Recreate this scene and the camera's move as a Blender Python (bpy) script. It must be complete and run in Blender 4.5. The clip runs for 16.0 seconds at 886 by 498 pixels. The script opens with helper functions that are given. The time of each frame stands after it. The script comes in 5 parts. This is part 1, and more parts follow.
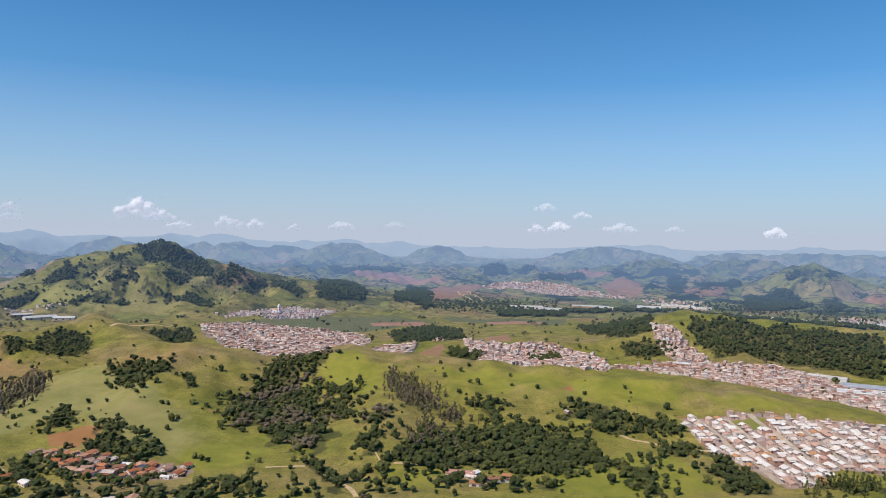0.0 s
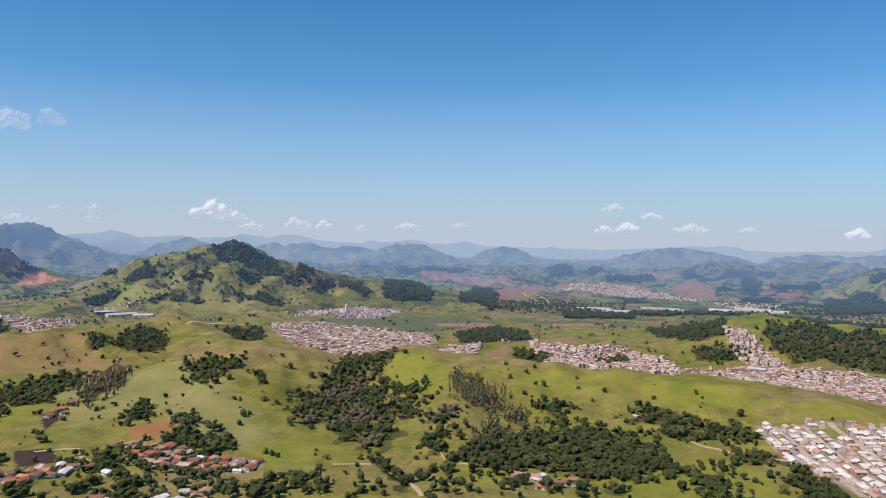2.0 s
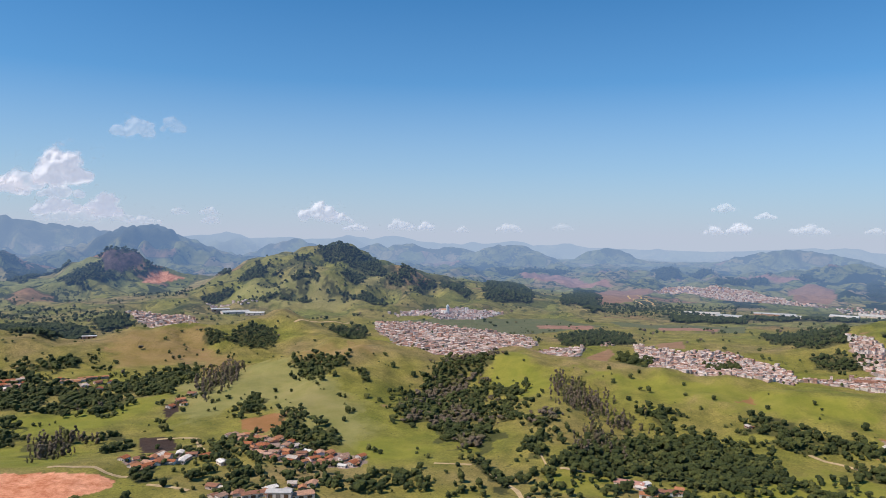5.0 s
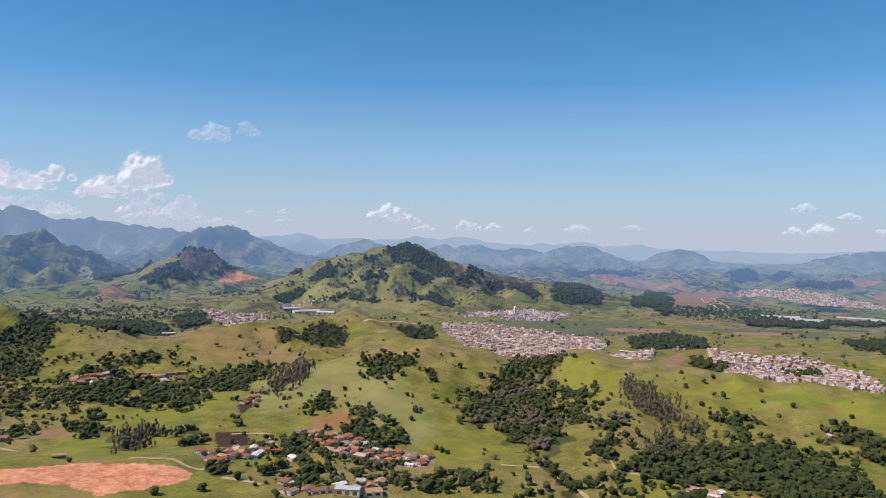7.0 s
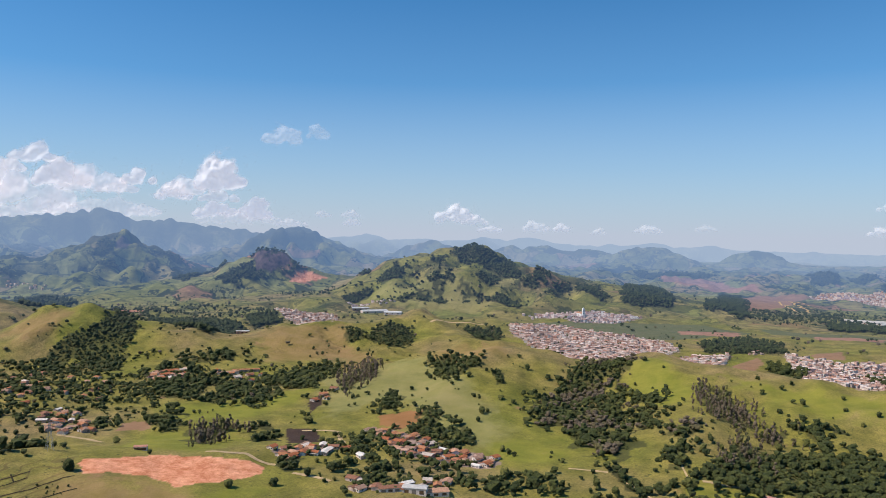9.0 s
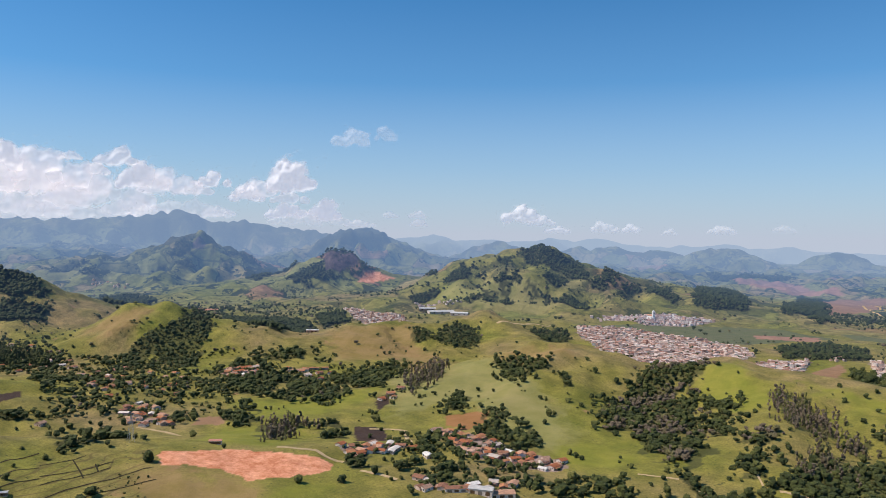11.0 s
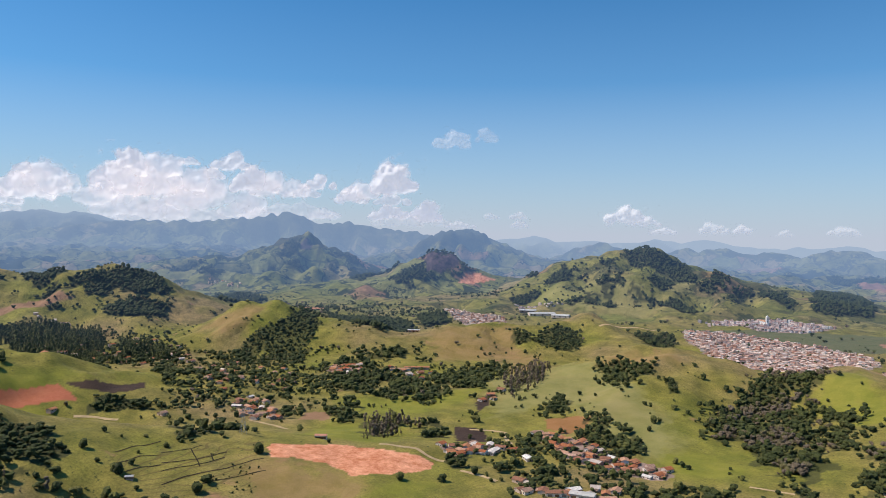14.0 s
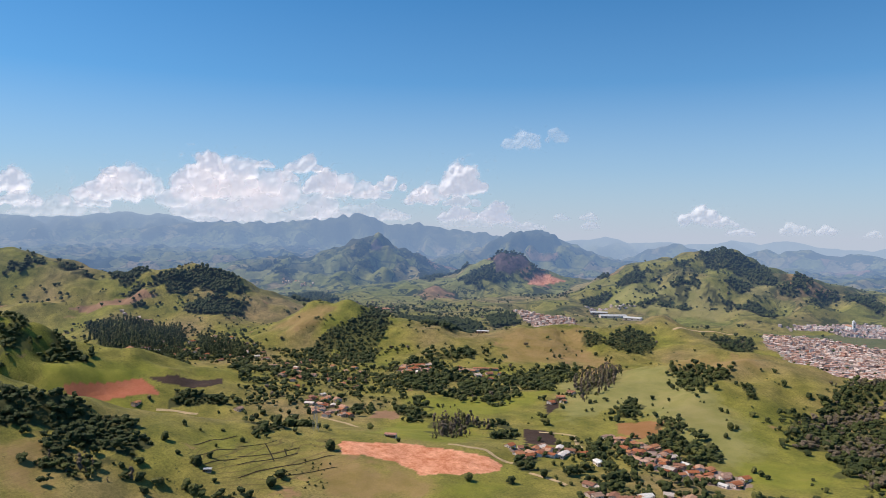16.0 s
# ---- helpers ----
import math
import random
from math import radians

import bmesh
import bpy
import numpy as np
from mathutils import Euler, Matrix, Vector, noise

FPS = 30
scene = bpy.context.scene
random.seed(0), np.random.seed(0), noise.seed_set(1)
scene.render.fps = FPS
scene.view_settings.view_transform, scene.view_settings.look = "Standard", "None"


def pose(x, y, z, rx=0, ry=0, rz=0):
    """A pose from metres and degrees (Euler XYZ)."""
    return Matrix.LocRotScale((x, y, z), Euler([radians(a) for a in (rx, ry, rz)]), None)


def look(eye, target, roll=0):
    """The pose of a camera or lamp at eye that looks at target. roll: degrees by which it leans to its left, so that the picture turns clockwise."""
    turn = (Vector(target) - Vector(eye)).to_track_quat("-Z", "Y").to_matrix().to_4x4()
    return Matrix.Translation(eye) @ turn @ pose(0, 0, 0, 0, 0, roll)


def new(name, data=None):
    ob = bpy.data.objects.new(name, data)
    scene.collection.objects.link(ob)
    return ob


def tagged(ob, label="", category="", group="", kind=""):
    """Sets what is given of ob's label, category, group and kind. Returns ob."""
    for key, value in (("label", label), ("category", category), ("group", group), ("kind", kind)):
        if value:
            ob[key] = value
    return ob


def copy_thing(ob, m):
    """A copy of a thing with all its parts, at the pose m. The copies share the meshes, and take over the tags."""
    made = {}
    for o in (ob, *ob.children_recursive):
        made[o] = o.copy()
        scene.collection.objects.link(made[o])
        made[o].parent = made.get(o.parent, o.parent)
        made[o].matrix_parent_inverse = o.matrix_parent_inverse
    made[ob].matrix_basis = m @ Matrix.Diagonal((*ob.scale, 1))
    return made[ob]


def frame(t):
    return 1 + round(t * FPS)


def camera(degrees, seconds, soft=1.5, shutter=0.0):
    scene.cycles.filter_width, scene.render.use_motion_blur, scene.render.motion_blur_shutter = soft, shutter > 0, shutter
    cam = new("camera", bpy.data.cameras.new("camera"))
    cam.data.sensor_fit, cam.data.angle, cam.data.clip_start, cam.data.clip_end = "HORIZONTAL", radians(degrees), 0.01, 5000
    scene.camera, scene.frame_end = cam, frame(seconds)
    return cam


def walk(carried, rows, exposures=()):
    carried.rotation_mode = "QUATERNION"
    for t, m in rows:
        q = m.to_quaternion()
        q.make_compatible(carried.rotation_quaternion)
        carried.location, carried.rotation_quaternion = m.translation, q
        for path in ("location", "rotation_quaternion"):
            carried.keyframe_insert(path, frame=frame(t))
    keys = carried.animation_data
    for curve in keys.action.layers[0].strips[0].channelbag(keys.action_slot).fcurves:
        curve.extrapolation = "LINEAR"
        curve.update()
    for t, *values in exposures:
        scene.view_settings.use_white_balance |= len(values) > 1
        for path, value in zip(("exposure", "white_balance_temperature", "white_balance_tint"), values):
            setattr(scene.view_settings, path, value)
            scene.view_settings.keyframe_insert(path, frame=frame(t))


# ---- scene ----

# ---------------------------------------------------------------- camera
# The drone hovers over one spot and turns steadily to its left.
EYE, PITCH, ROLL = 240.0, -1.165, -0.775
cam = camera(62.42, 16.0, soft=0.8)
YAW = [
    (0, 0.004),
    (1, 2.546),
    (2, 5.135),
    (3, 7.754),
    (4, 10.39),
    (5, 13.033),
    (6, 15.675),
    (7, 18.31),
    (8, 20.935),
    (9, 23.549),
    (10, 26.156),
    (11, 28.758),
    (12, 31.362),
    (13, 33.98),
    (14, 36.621),
    (15, 39.301),
    (16, 42.037),
]
walk(cam, [(t, pose(0, 0, EYE, 90 + PITCH, ROLL, yaw)) for t, yaw in YAW],
     exposures=[(0, 0.0, 6500, 10), (8, 0.01, 6560, 10), (16, 0.02, 6680, 10)])

# ---------------------------------------------------------------- light
SUN_BEARING, SUN_HEIGHT = 126.0, 52.0      # degrees left of +y, degrees above the horizon
world = bpy.data.worlds.new("world")
scene.world = world
world.use_nodes = True
wn = world.node_tree.nodes
sky = wn.new("ShaderNodeTexSky")
sky.sky_type, sky.sun_disc = "NISHITA", False
sky.sun_elevation, sky.sun_rotation = radians(SUN_HEIGHT), radians(-SUN_BEARING)
sky.altitude, sky.air_density, sky.dust_density, sky.ozone_density = 900, 1.0, 0.1, 3.0
wn["Background"].inputs["Strength"].default_value = 0.109
# moist air: a deeper blue overhead, pale blue towards the horizon all round
wl = world.node_tree.links
coord, split = wn.new("ShaderNodeTexCoord"), wn.new("ShaderNodeSeparateXYZ")
wl.new(coord.outputs["Generated"], split.inputs[0])
gain, veil = wn.new("ShaderNodeMix"), wn.new("ShaderNodeMix")
gain.data_type = veil.data_type = "RGBA"
gain.blend_type = "MULTIPLY"
gain.inputs[0].default_value = 1.0
wl.new(sky.outputs["Color"], gain.inputs[6])
gain.inputs[7].default_value = (0.27, 0.83, 1.14, 1)
fade = wn.new("ShaderNodeValToRGB")
fade.color_ramp.elements.new(0.09).color = (0.55, 0.55, 0.55, 1)
fade.color_ramp.elements.new(0.20).color = (0.13, 0.13, 0.13, 1)
fade.color_ramp.elements[0].position, fade.color_ramp.elements[0].color = 0.0, (1, 1, 1, 1)
fade.color_ramp.elements[3].position, fade.color_ramp.elements[3].color = 0.36, (0, 0, 0, 1)
wl.new(split.outputs["Z"], fade.inputs["Fac"])
wl.new(fade.outputs["Color"], veil.inputs[0])
wl.new(gain.outputs[2], veil.inputs[6])
veil.inputs[7].default_value = (4.5, 5.1, 6.2, 1)
wl.new(veil.outputs[2], wn["Background"].inputs["Color"])
sun = new("sun", bpy.data.lights.new("sun", "SUN"))
sun.data.energy, sun.data.angle, sun.data.color = 4.15, radians(0.5), (1.0, 0.94, 0.85)
b = radians(SUN_BEARING)
sun.matrix_world = look((-math.sin(b) * 900, math.cos(b) * 900, 240 + 900 * math.tan(radians(SUN_HEIGHT))), (0, 0, 240))
scene.view_settings.exposure = 0.0


# ---------------------------------------------------------------- the lie of the land
def at(bearing, dist):
    """Plan coordinates from a bearing (degrees left of +y) and a distance from the drone's station."""
    a = np.radians(bearing)
    return -dist * np.sin(a), dist * np.cos(a)


# Each crest: reach of its near and far flank, then (bearing, distance, height) along it.
# Heights fit the camera's view, at distances squeezed inside 5 km.
RIDGES = []


def ridge(near, far, *crest):
    pts = np.array([(*at(b, d), z) for b, d, z in crest])
    RIDGES.append((near, far, pts))


# the long pasture ridge before the town, with its spurs
ridge(165, 105, (-36, 1040, 12), (-31, 1060, 15), (-27.5, 1070, 20), (-23.8, 1080, 30), (-18, 1100, 37), (-11.8, 1110, 38), (-5.3, 1120, 42), (-0.8, 1140, 45),
      (3.6, 1170, 48), (7.1, 1200, 54), (10.6, 1230, 37), (13.2, 1230, 34), (15.7, 1220, 47), (18.9, 1230, 61), (20.9, 1230, 60), (23.5, 1210, 42), (28, 1110, 16), (31, 1000, 3))
ridge(70, 70, (4, 1110, 37), (4.4, 1030, 30), (4.0, 920, 26), (5, 830, 10))
ridge(110, 110, (20, 1150, 44), (21, 1060, 35), (22.3, 960, 18), (24, 860, 4))
ridge(60, 60, (-8, 1110, 36), (-7, 1020, 24), (-5, 950, 10))
# the tan hill with the grove
ridge(150, 100, (38.4, 1500, 30), (35.9, 1550, 43), (33.3, 1600, 46), (29.8, 1600, 43), (27.2, 1650, 45), (25.2, 1700, 57), (22.8, 1700, 42), (18.3, 1750, 19))
ridge(90, 90, (25.2, 1690, 52), (23.0, 1560, 34), (21, 1420, 28), (20.5, 1300, 46))
# the hill with the wooded flank
ridge(150, 110, (57, 1720, 15), (54.8, 1700, 34), (53.4, 1680, 58), (51.8, 1660, 80), (49.6, 1650, 91), (48.4, 1650, 84), (46.5, 1620, 53), (44, 1570, 50), (40.4, 1490, 32), (38.8, 1400, 12))
# the hill with woods on its top
ridge(260, 260, (84, 2300, 260), (78, 2250, 225), (73.3, 2200, 190), (70.2, 2150, 170), (68.1, 2100, 143), (66.3, 2080, 120), (63.7, 2050, 135), (61, 2050, 147), (58.1, 2050, 122), (55.7, 2050, 80), (53, 2050, 42))
ridge(120, 120, (60.8, 1980, 98), (59.5, 1850, 62), (58.5, 1650, 20))
ridge(120, 120, (66, 1980, 80), (66, 1850, 56), (65.5, 1650, 22))
# the grass hill above the red plot
ridge(150, 85, (84, 1200, 140), (78, 1180, 138), (73.3, 1150, 122), (71.3, 1150, 108), (68.1, 1150, 82), (65.2, 1150, 62), (62.5, 1150, 47), (58.5, 1150, 30), (55, 1150, 14))
# the near hill with the cut of red earth
ridge(240, 75, (90, 780, 115), (80, 795, 114), (73.3, 800, 101), (71.5, 800, 91), (70, 800, 81), (68.5, 797, 72), (66.3, 790, 61), (62.5, 780, 52), (58.5, 775, 41), (54.3, 770, 35), (50, 765, 29), (45.6, 760, 24), (39, 745, 20), (36.7, 735, 12))
# the peaked hill beyond the plain
ridge(380, 360, (33, 2650, 30), (31.6, 2650, 52), (29.4, 2650, 104), (27.3, 2650, 146), (24.6, 2650, 168), (22.8, 2650, 190), (21.1, 2650, 200), (19.3, 2650, 176), (18, 2650, 142), (16.2, 2650, 122), (14, 2650, 95), (11.5, 2650, 77), (8.1, 2650, 58), (4.9, 2650, 27))
ridge(110, 110, (21, 2560, 128), (20.6, 2440, 80), (20, 2280, 22))
ridge(110, 110, (26.4, 2570, 108), (27.5, 2460, 72), (29, 2300, 16))
ridge(110, 110, (16, 2570, 82), (14.8, 2470, 58), (13, 2330, 18))
# the rock
ridge(230, 260, (46, 2900, 40), (44, 2900, 58), (41.3, 2900, 76), (39.9, 2900, 108), (38.4, 2900, 128))
ridge(110, 200, (38.4, 2900, 128), (38.0, 2900, 157), (37.48, 2900, 167), (36.8, 2900, 171), (36.3, 2900, 165), (35.65, 2900, 163), (35.35, 2900, 143), (34.9, 2900, 118), (34.15, 2900, 104), (32.5, 2900, 80), (29, 2900, 60))
# the wooded hill beside the town
ridge(230, 260, (-12, 1780, 14), (-15.9, 1760, 46), (-17.9, 1750, 68), (-20, 1750, 66), (-23, 1750, 58), (-26.3, 1750, 53), (-31.3, 1750, 48), (-40, 1750, 42))
ridge(110, 110, (-18, 1740, 60), (-17.5, 1600, 30), (-17, 1450, 8))
# the knoll
ridge(200, 260, (-21, 3300, 40), (-22.6, 3300, 52), (-25.5, 3300, 118), (-26.9, 3300, 146), (-28.3, 3300, 104), (-31, 3300, 60), (-35, 3300, 50))
# the mountains
ridge(300, 300, (60, 3400, 50), (57.5, 3400, 86), (55.4, 3400, 112), (53.9, 3400, 124), (52.4, 3400, 112), (51.2, 3400, 146), (49.69, 3400, 164), (48.49, 3400, 188))
ridge(180, 260, (48.49, 3400, 188), (47.7, 3400, 214), (47.07, 3400, 227), (46.58, 3400, 230), (46.24, 3400, 205), (45.9, 3400, 174), (45, 3400, 165), (43.72, 3400, 134), (42.4, 3400, 88), (41, 3400, 70))
ridge(90, 90, (47.3, 3350, 190), (48.2, 3220, 120), (49.4, 3080, 62), (50, 2960, 28))
ridge(90, 90, (44.6, 3360, 140), (44.3, 3240, 92), (43.4, 3120, 56))
ridge(110, 110, (53.9, 3380, 110), (54.8, 3240, 66), (56, 3100, 30))
ridge(260, 380, (42, 4000, 110), (39.6, 4000, 150), (37.4, 4000, 230), (35.6, 4000, 257), (34.3, 4000, 256), (32.6, 4000, 204), (30, 4000, 132), (28.7, 4000, 100))
ridge(250, 420, (66, 4500, 200), (62.6, 4500, 241), (59.4, 4500, 272), (55.3, 4500, 270), (51.9, 4500, 298), (48.4, 4500, 350), (46.2, 4500, 282), (44, 4500, 298), (41.3, 4500, 259), (38.7, 4500, 244), (36, 4500, 190))
ridge(210, 300, (85, 4700, 280), (73.3, 4700, 300), (71.3, 4700, 288), (68.2, 4700, 300), (65.6, 4700, 332), (64.1, 4700, 314), (62.9, 4700, 329), (60.6, 4700, 272), (57.8, 4700, 257), (52, 4700, 200))
# the knob beside the peaked hill
ridge(130, 120, (17.6, 2500, 96), (17.12, 2500, 118), (16.51, 2500, 130), (16.02, 2500, 133), (15.49, 2500, 119), (14.86, 2500, 102), (14.24, 2500, 81))
# separate hills standing out of the far plain
ridge(150, 150, (26.1, 4450, 160), (25.2, 4450, 176), (24.47, 4450, 198), (24.1, 4450, 199), (23.36, 4450, 168), (22.42, 4450, 149))
ridge(150, 150, (19.52, 4350, 140), (18.73, 4350, 163), (18.06, 4350, 176), (17.33, 4350, 148), (16.85, 4350, 161), (16.32, 4350, 171), (15.71, 4350, 175), (14.88, 4350, 162), (14.05, 4350, 137))
ridge(140, 140, (13.84, 4350, 137), (12.79, 4350, 154), (11.95, 4350, 158), (11.1, 4350, 142), (10.32, 4350, 120))
ridge(170, 170, (10.45, 4200, 130), (9.81, 4200, 156), (8.95, 4200, 172), (8.09, 4200, 176), (7.22, 4200, 174), (6.56, 4200, 165), (5.9, 4200, 140), (5.02, 4200, 116))
ridge(110, 110, (1.71, 4500, 136), (0.61, 4500, 158), (-0.05, 4500, 162), (-0.94, 4500, 140))
ridge(170, 170, (-8.85, 4250, 124), (-9.92, 4250, 145), (-10.78, 4250, 156), (-11.84, 4250, 174), (-12.89, 4250, 178), (-13.53, 4250, 169), (-14.99, 4250, 156), (-16.43, 4250, 134))
ridge(110, 110, (-12.91, 3850, 84), (-14.17, 3850, 104), (-15.41, 3850, 117), (-16.22, 3850, 126), (-17.04, 3850, 121), (-18.25, 3850, 100), (-19.64, 3850, 86))
ridge(130, 130, (-20.61, 3900, 118), (-21.77, 3900, 138), (-22.91, 3900, 132), (-24.03, 3900, 112))
ridge(150, 150, (-19.44, 4500, 121), (-21.38, 4500, 141), (-23.27, 4500, 135), (-26.19, 4500, 150), (-28.98, 4500, 144), (-31.23, 4500, 143), (-40, 4500, 140))
# the last line of hills
ridge(150, 150, (33, 4800, 190), (32.64, 4800, 200), (31.76, 4800, 208), (30.65, 4800, 210), (29.55, 4800, 233), (28.66, 4800, 219), (27.77, 4800, 192), (26.1, 4800, 197), (24.84, 4800, 202), (23.73, 4800, 189), (21.7, 4800, 195), (20.5, 4800, 216))
ridge(110, 110, (20.5, 4890, 216), (19.13, 4890, 206), (18.54, 4890, 196), (17.54, 4890, 215), (16.93, 4890, 220), (15.91, 4890, 210), (14.88, 4890, 182), (13.63, 4890, 172), (11.53, 4890, 166), (10.67, 4890, 182), (9.81, 4890, 168), (8.52, 4890, 180), (7.66, 4890, 196), (6.78, 4890, 186), (5.91, 4890, 164), (4.15, 4890, 170), (3.71, 4890, 182), (3.18, 4890, 182), (2.6, 4890, 168), (1.5, 4890, 150), (-0.05, 4890, 152), (-3.37, 4890, 141))
ridge(110, 110, (-3.37, 4890, 141), (-7.32, 4890, 139), (-10.35, 4890, 154), (-12.05, 4890, 164), (-13.94, 4890, 178), (-14.57, 4890, 168), (-15.8, 4890, 181), (-16.62, 4890, 178), (-17.43, 4890, 154), (-19.82, 4890, 144), (-22.89, 4890, 157), (-25.47, 4890, 162), (-26.18, 4890, 183), (-27.24, 4890, 185), (-28.12, 4890, 167), (-29.98, 4890, 171), (-31.23, 4890, 170), (-45, 4890, 170))


def rolling(x, y, size, seed):
    """Smooth rolling noise of about +-1, from a few crossing waves."""
    rng = np.random.default_rng(seed)
    out = 0
    for i in range(7):
        a, ph, k = rng.uniform(0, 6.28), rng.uniform(0, 6.28), rng.uniform(0.6, 1.7) * 6.28 / size
        u = np.cos(a) * x + np.sin(a) * y
        v = -np.sin(a) * x + np.cos(a) * y
        out = out + np.sin(u * k + ph + 1.3 * np.sin(v * k * 0.7 + ph * 2))
    return out / 3.4


def step(v, lo, hi):
    t = np.clip((v - lo) / (hi - lo), 0, 1)
    return t * t * (3 - 2 * t)


def view_lift(x, y):
    """Far ground on the left, raised so the mountains' foot fits the camera's view."""
    return 85 * step(np.hypot(x, y), 2900, 4300) * step(np.degrees(np.arctan2(-x, y)), 45, 54) * step(y, -600, 0)


def ground_height(x, y):
    x, y = np.asarray(x, float), np.asarray(y, float)
    d = np.hypot(x, y)
    acc = np.zeros_like(d)
    for near, far, pts in RIDGES:
        lo, hi = pts[:, :2].min(0) - 3.2 * max(near, far), pts[:, :2].max(0) + 3.2 * max(near, far)
        m = (x > lo[0]) & (x < hi[0]) & (y > lo[1]) & (y < hi[1])
        if not m.any():
            continue
        xs, ys = x[m], y[m]
        r2, zz, far_of = [], [], []
        for p, q in zip(pts[:-1], pts[1:]):
            e = q[:2] - p[:2]
            s = np.clip(((xs - p[0]) * e[0] + (ys - p[1]) * e[1]) / (e @ e), 0, 1)
            cx, cy = p[0] + s * e[0], p[1] + s * e[1]
            r2.append((xs - cx) ** 2 + (ys - cy) ** 2)
            zz.append(p[2] + s * (q[2] - p[2]))
            far_of.append(np.hypot(cx, cy))
        r2, zz, far_of = np.array(r2), np.array(zz), np.array(far_of)
        bb = r2.min(0)
        soft = np.exp(-(r2 - bb) / (2 * (7 + 0.45 * np.sqrt(bb)) ** 2))
        soft /= soft.sum(0)
        tt, dd = (soft * zz).sum(0), (soft * far_of).sum(0)
        lean = np.clip((np.hypot(xs, ys) - dd) / (np.sqrt(bb) + 20), -1, 1) * 0.5 + 0.5
        w = (near + (far - near) * lean) * (1 + (0.15 + 0.17 * step(np.hypot(xs, ys), 1900, 2700) + 0.13 * step(np.hypot(xs, ys), 2900, 3300)) * rolling(xs, ys, 240, 5))
        acc[m] += (np.maximum(tt, 0) * np.exp(-bb / (w * w) * 1.3)) ** 7
    h = acc ** (1 / 7)
    # the plain rolls, and is raised with distance to fit the camera's view
    hills = step(d, 2750, 3300) * (1 - 0.75 * step(d, 3900, 4500))
    out = 92 * step(d, 2700, 4900) + 9 * hills * (1 + rolling(x, y, 520, 3)) + 17 * hills * np.maximum(rolling(x, y, 300, 9), -0.35) + 5 * hills * rolling(x, y, 110, 10)
    out = out + view_lift(x, y)
    h = (np.maximum(h, 0) ** 3 + np.maximum(out, 0) ** 3) ** (1 / 3)
    # gullies on the slopes and small unevenness
    h = h * (1 + ((0.045 + 0.05 * step(d, 850, 1000) - 0.06 * step(d, 1500, 2300)) * rolling(x, y, 140, 21) + 0.03 * (1 - step(d, 1500, 2300)) * rolling(x, y, 58, 22) + (0.03 * step(d, 1500, 2300) + 0.025 * step(d, 2750, 3100)) * rolling(x, y, 105, 23) + 0.022 * step(d, 2750, 3100) * (1 - step(d, 3800, 4200)) * rolling(x, y, 52, 24)) * (1 - 0.35 * step(d, 3900, 4300) - 0.5 * step(d, 4550, 4750))) + 1.3 * rolling(x, y, 190, 2) + 0.35 * rolling(x, y, 46, 7)
    return h


def zat(x, y):
    return float(ground_height(np.array([x]), np.array([y]))[0])


# ---------------------------------------------------------------- materials
def material(name, rough=0.9):
    m = bpy.data.materials.new(name)
    m.use_nodes = True
    nt = m.node_tree
    bsdf = nt.nodes["Principled BSDF"]
    bsdf.inputs["Roughness"].default_value = rough
    bsdf.inputs["Specular IOR Level"].default_value = 0.2
    return m, nt, bsdf


def noise_node(nt, scale, detail=4, rough=0.55, coords=None):
    n = nt.nodes.new("ShaderNodeTexNoise")
    n.inputs["Scale"].default_value, n.inputs["Detail"].default_value, n.inputs["Roughness"].default_value = scale, detail, rough
    if coords is not None:
        nt.links.new(coords, n.inputs["Vector"])
    return n.outputs["Fac"]


def ramp(nt, fac, *stops):
    r = nt.nodes.new("ShaderNodeValToRGB")
    while len(r.color_ramp.elements) < len(stops):
        r.color_ramp.elements.new(0.5)
    for e, (p, c) in zip(r.color_ramp.elements, stops):
        e.position, e.color = p, (*c, 1) if len(c) == 3 else c
    nt.links.new(fac, r.inputs["Fac"])
    return r.outputs["Color"]


def mixed(nt, fac, a, b, blend="MIX"):
    m = nt.nodes.new("ShaderNodeMix")
    m.data_type, m.blend_type = "RGBA", blend
    for sock, v in ((m.inputs[0], fac), (m.inputs[6], a), (m.inputs[7], b)):
        if hasattr(v, "is_linked"):
            nt.links.new(v, sock)
        else:
            sock.default_value = v if isinstance(v, (int, float)) else (*v, 1)
    return m.outputs[2]


def attribute(nt, name):
    n = nt.nodes.new("ShaderNodeAttribute")
    n.attribute_name = name
    return n.outputs["Fac"]


def position(nt):
    return nt.nodes.new("ShaderNodeNewGeometry").outputs["Position"]


def bump(nt, bsdf, height, strength, distance):
    n = nt.nodes.new("ShaderNodeBump")
    n.inputs["Strength"].default_value, n.inputs["Distance"].default_value = strength, distance
    nt.links.new(height, n.inputs["Height"])
    nt.links.new(n.outputs["Normal"], bsdf.inputs["Normal"])


# what covers the land beside plain pasture: colour in two shades
COVERS = {
    "red": ((0.44, 0.135, 0.045), (0.80, 0.44, 0.24)),
    "plot": ((0.36, 0.115, 0.055), (0.44, 0.16, 0.08)),
    "trod": ((0.10, 0.085, 0.025), (0.13, 0.10, 0.035)),
    "orange": ((0.24, 0.13, 0.04), (0.30, 0.155, 0.06)),
    "tan": ((0.24, 0.15, 0.075), (0.30, 0.19, 0.10)),
    "dark": ((0.035, 0.022, 0.018), (0.055, 0.034, 0.026)),
    "dry": ((0.235, 0.18, 0.05), (0.29, 0.205, 0.08)),
    "lush": ((0.165, 0.195, 0.022), (0.225, 0.238, 0.032)),
    "crop": ((0.10, 0.125, 0.05), (0.125, 0.14, 0.06)),
